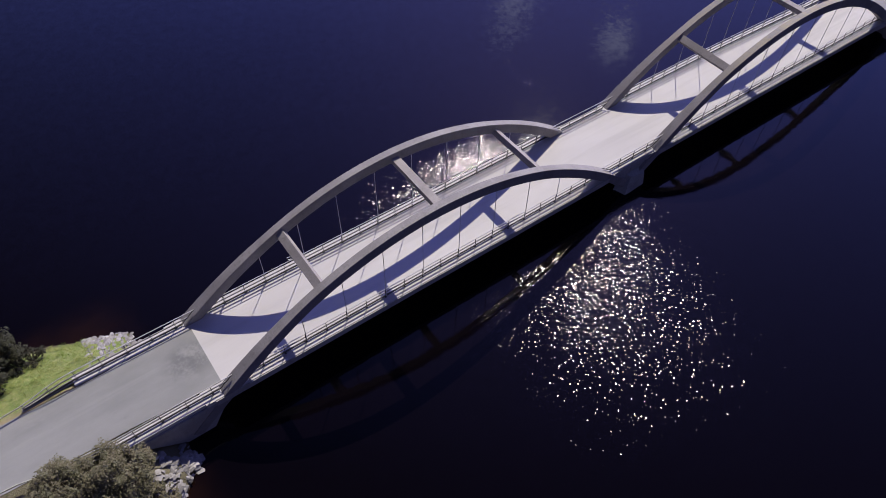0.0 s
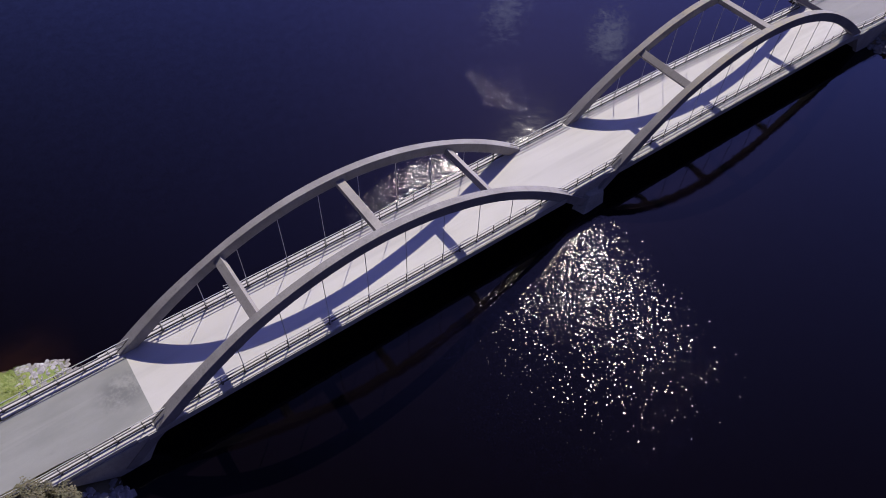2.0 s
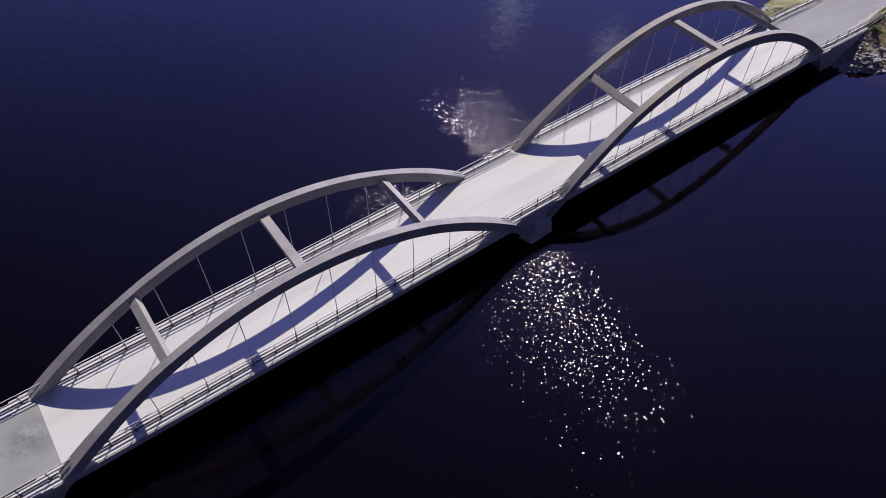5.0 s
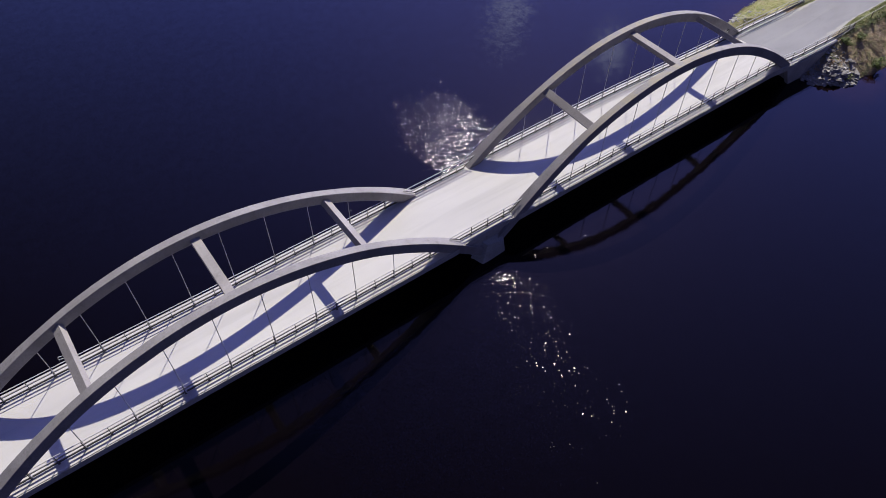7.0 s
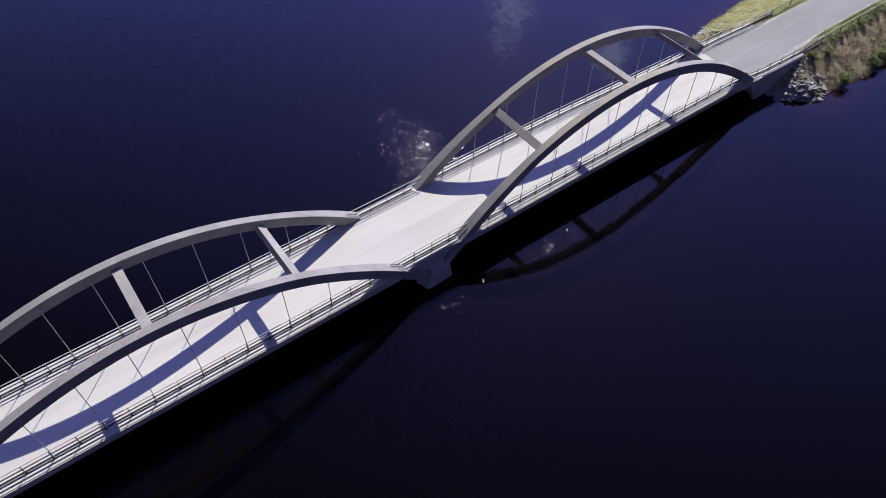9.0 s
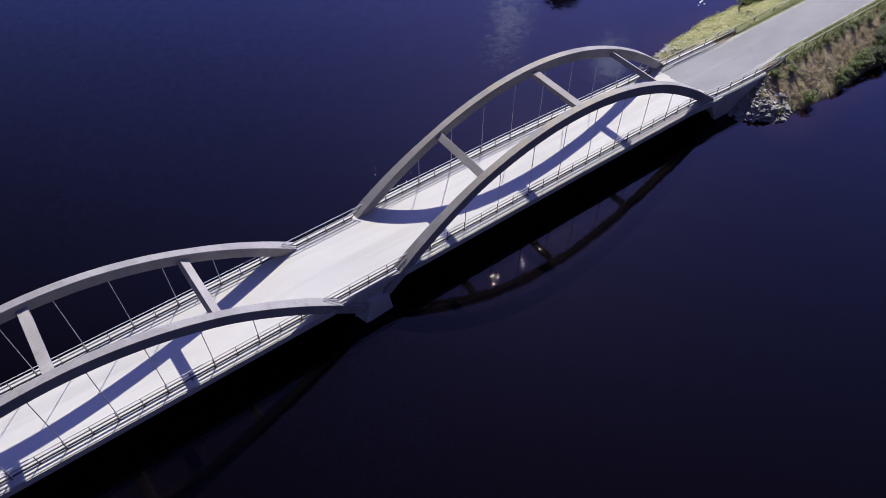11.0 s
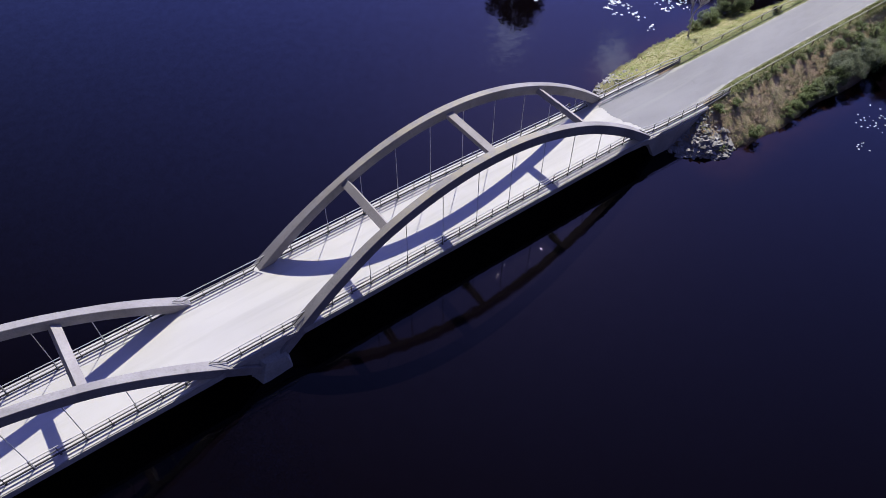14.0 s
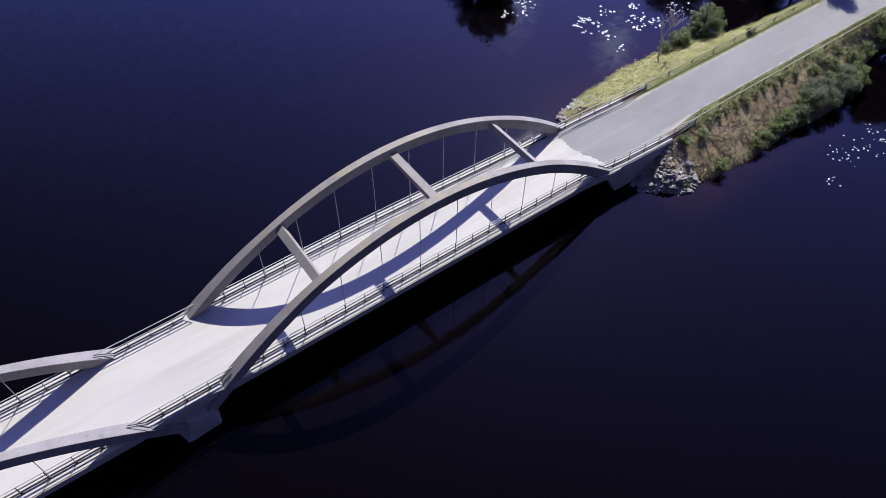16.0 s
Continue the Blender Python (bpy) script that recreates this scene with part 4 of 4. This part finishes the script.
shrub(*on_ground(-1, 56.4, -6.2), 4.0, 5.2, 11, "willow", "large grey-green willow bush beside the road", 400, 0.088)
shrub(*on_ground(-1, 54.6, -8.6), 2.4, 3.0, 17, "willow", "olive-brown bush beside the rocks", 400, 0.088)
shrub(*on_ground(-1, 59.6, -5.0), 3.3, 4.2, 12, "willow", "grey-green willow bush beside the road", 400, 0.088)
shrub(*on_ground(-1, 65.0, -4.8), 2.4, 2.6, 13, "willow", "grey-green willow bush at the road edge", 400, 0.088)
shrub(*on_ground(-1, 61.5, 10.5), 4.2, 4.5, 14, "dark_leaf", "dark green bush on the lake shore", 420, 0.1)
shrub(*on_ground(-1, 64.5, 13.0), 4.6, 4.5, 15, "dark_leaf", "dark green bush on the lake shore", 420, 0.1)
shrub(*on_ground(-1, 63.2, 8.2), 3.2, 4.4, 18, "dark_leaf", "dark green bush on the grassy bank", 420, 0.1)
shrub(*on_ground(-1, 59.0, 9.6), 1.9, 2.4, 16, "dark_leaf", "small dark bush on the grassy bank", 420, 0.08)
for i, (ax, y, h, w) in enumerate(((66, -9.6, 1.3, 1.7), (60.2, -9.4, 1.5, 1.9), (72, -8.8, 1.6, 2.4), (76, -9.2, 2.2, 3.2), (82.5, -9.0, 3.0, 4.2),
                                   (86, -8.6, 2.6, 3.6), (91, -6.6, 1.8, 2.6), (88, -6.8, 2.0, 2.6), (83, -6.6, 1.5, 2.2), (57.5, -5.6, 0.9, 1.6), (60, -6.0, 0.8, 1.4), (96, -6.2, 3.0, 3.6), (63.5, -5.2, 0.6, 1.0), (66.5, -5.3, 0.7, 1.1), (70, -5.2, 0.6, 1.0), (73.5, -5.3, 0.7, 1.1), (77, -5.4, 0.7, 1.2),
                                   (80, -6.3, 1.1, 1.7), (69, -9.6, 1.0, 1.5), (74, -9.9, 1.4, 2.0), (55.0, -8.9, 0.7, 0.9), (84.5, -9.2, 2.2, 3.0), (62.0, -5.2, 0.6, 1.0), (65.0, -5.2, 0.6, 1.0), (68.2, -5.1, 0.7, 1.2), (71.6, -5.2, 0.6, 1.0), (75.2, -5.3, 0.7, 1.2), (82, -5.5, 0.8, 1.3), (85.5, -5.6, 1.0, 1.6), (70.4, -9.0, 1.6, 2.6), (67.6, -9.2, 1.2, 1.9))):
    shrub(*on_ground(1, ax, y), h, w, 40 + i, "leaf", "green bush on the causeway slope", 420, 0.08)
for i, (ax, y, h, w) in enumerate(((78.0, -8.8, 2.6, 4.4), (74.4, -9.4, 1.8, 2.6), (82.2, -8.8, 3.0, 4.6), (72.0, -9.3, 1.7, 2.4))):
    shrub(*on_ground(1, ax, y), h, w, 60 + i, "sallow", "silvery green willow bush at the water", 520, 0.075)
for i, (ax, y, h) in enumerate(((101.5, -8.0, 12.0), (104.5, -11.0, 13.0), (103.0, -6.6, 12.0), (106.0, -13.5, 13.0), (108.0, -9.0, 13.0), (110.0, -17.0, 13.0), (100.6, -6.4, 10.0), (113.0, -20.0, 13.0))):
    shrub(*on_ground(1, ax, y), h, h * 0.6, 160 + i, "leaf", "dark leafy tree on the causeway slope", 150, 0.17, "tree", "slope_tree")
for i, (ax, y, h, w) in enumerate(((73.0, 8.6, 2.4, 2.8), (70.8, 8.9, 1.6, 2.2), (77.6, 8.7, 5.0, 4.2), (76.0, 9.2, 2.2, 2.6), (74.6, 9.4, 1.8, 2.2), (104, 8.0, 6.0, 5.5))):
    shrub(*on_ground(1, ax, y), h, w, 70 + i, "leaf", "leafy green bush on the lake side bank", 420, 0.09)
for i, (ax, y, h) in enumerate(((103.0, 8.0, 12.0), (104.0, 11.5, 12.0), (105.0, 15.0, 13.0), (104.0, 18.0, 13.0), (104.5, 21.5, 14.0), (106.0, 24.0, 14.0), (105.0, 29.0, 15.0), (104.0, 33.5, 17.0), (106.0, 37.5, 18.0))):
    shrub(*on_ground(1, ax, y), h, h * 0.5, 140 + i, "leaf", "tall leafy tree beside the causeway road", 130, 0.17, "tree", "roadside_tree")
# dark bush added where a tree's shadow falls on the road edge
shrub(*on_ground(1, 79.4, 3.0), 0.9, 1.2, 97, "dark_leaf", "small dark bush under the guardrail", 420, 0.08)
bare_tree(*on_ground(1, 68.6, 8.2), 91)
islet()
for i, (x, y, h) in enumerate(((66.5, 42.6, 13), (68.6, 42.0, 14), (71.2, 42.4, 14.5), (74.5, 44, 13), (64.6, 44.0, 11), (79, 45, 12))):
    shrub(x, y, -3.0, h, h * 0.42, 120 + i, "leaf", "tall dark green tree on the islet", 110, 0.2, "tree", "islet_tree")


def soft(ax, y, seed, scale=0.35):
    return noise.noise(Vector((ax * scale, y * scale, seed)))


grass(1, "grass_lakeside", 9000, 1, "lush", lambda ax, y: (0.9 if y > 0 and ax > 54.5 else 0) * (0.6 + soft(ax, y, 2)), 0.08, "sunlit yellow-green grass along the shore")
grass(1, "grass_dry", 3000, 2, "dry", lambda ax, y: (0.8 if y < -4.6 and ax > 56.5 else 0) * (0.7 + soft(ax, y, 5)), 0.10, "dry brown grass and weeds on the slope")
grass(1, "grass_verge", 16000, 8, "verge", lambda ax, y: 0.95 * (-4.9 < y < 0 and ax > 58) * (0.75 + soft(ax, y, 9)), 0.08, "green grass between the road and the guardrail")
grass(-1, "grass_west", 14000, 3, "green", lambda ax, y: (0.9 if ax > 54 else 0) * (0.65 + soft(ax, y, 11)), 0.07, "bright green grass on the bank")
weeds(1, "weeds_slope", 1250, 21, "dry", lambda ax, y: (y < -4.6) * (0.5 + 0.9 * soft(ax, y, 15, 0.5)), 0.20, "tan withered weeds on the causeway slope")
weeds(1, "weeds_heath", 900, 27, "heather", lambda ax, y: (-9.2 < y < -5.4) * (ax < 84) * (0.45 + 1.2 * soft(ax, y, 37, 0.28)), 0.20, "reddish withered heath on the causeway slope")
weeds(1, "weeds_olive", 760, 26, "olive", lambda ax, y: (y < -4.6) * (0.42 + 1.1 * soft(ax, y, 33, 0.45)), 0.22, "olive green weeds on the causeway slope")
weeds(1, "weeds_verge", 260, 29, "leaf", lambda ax, y: (-5.5 < y < -4.6) * (0.6 + 0.9 * soft(ax, y, 41, 0.6)), 0.22, "green weeds along the guardrail")
weeds(1, "weeds_green", 200, 22, "leaf", lambda ax, y: (y < -4.6) * (0.35 + 1.2 * soft(ax, y, 18, 0.4)) * (0.9 if y < -8.8 else 0.35), 0.3, "green weeds beside the guardrail and shore")
weeds(1, "weeds_meadow", 900, 34, "lush", lambda ax, y: (y > 2.4) * (ax < 90) * (0.55 + 0.9 * soft(ax, y, 45, 0.4)), 0.24, "pale yellow-green meadow weeds on the lakeside bank")
weeds(1, "weeds_lakeside", 260, 23, "green", lambda ax, y: (y > 3) * (0.25 + 0.12 * max(0.0, y - 5) + 0.8 * soft(ax, y, 25, 0.4)), 0.32, "green weeds along the lakeside bank")
weeds(-1, "weeds_west", 620, 24, "green", lambda ax, y: (y > 3) * (ax < 70) * (0.5 + 0.9 * soft(ax, y, 28, 0.4)), 0.28, "lush green weeds on the bank")
lilies()
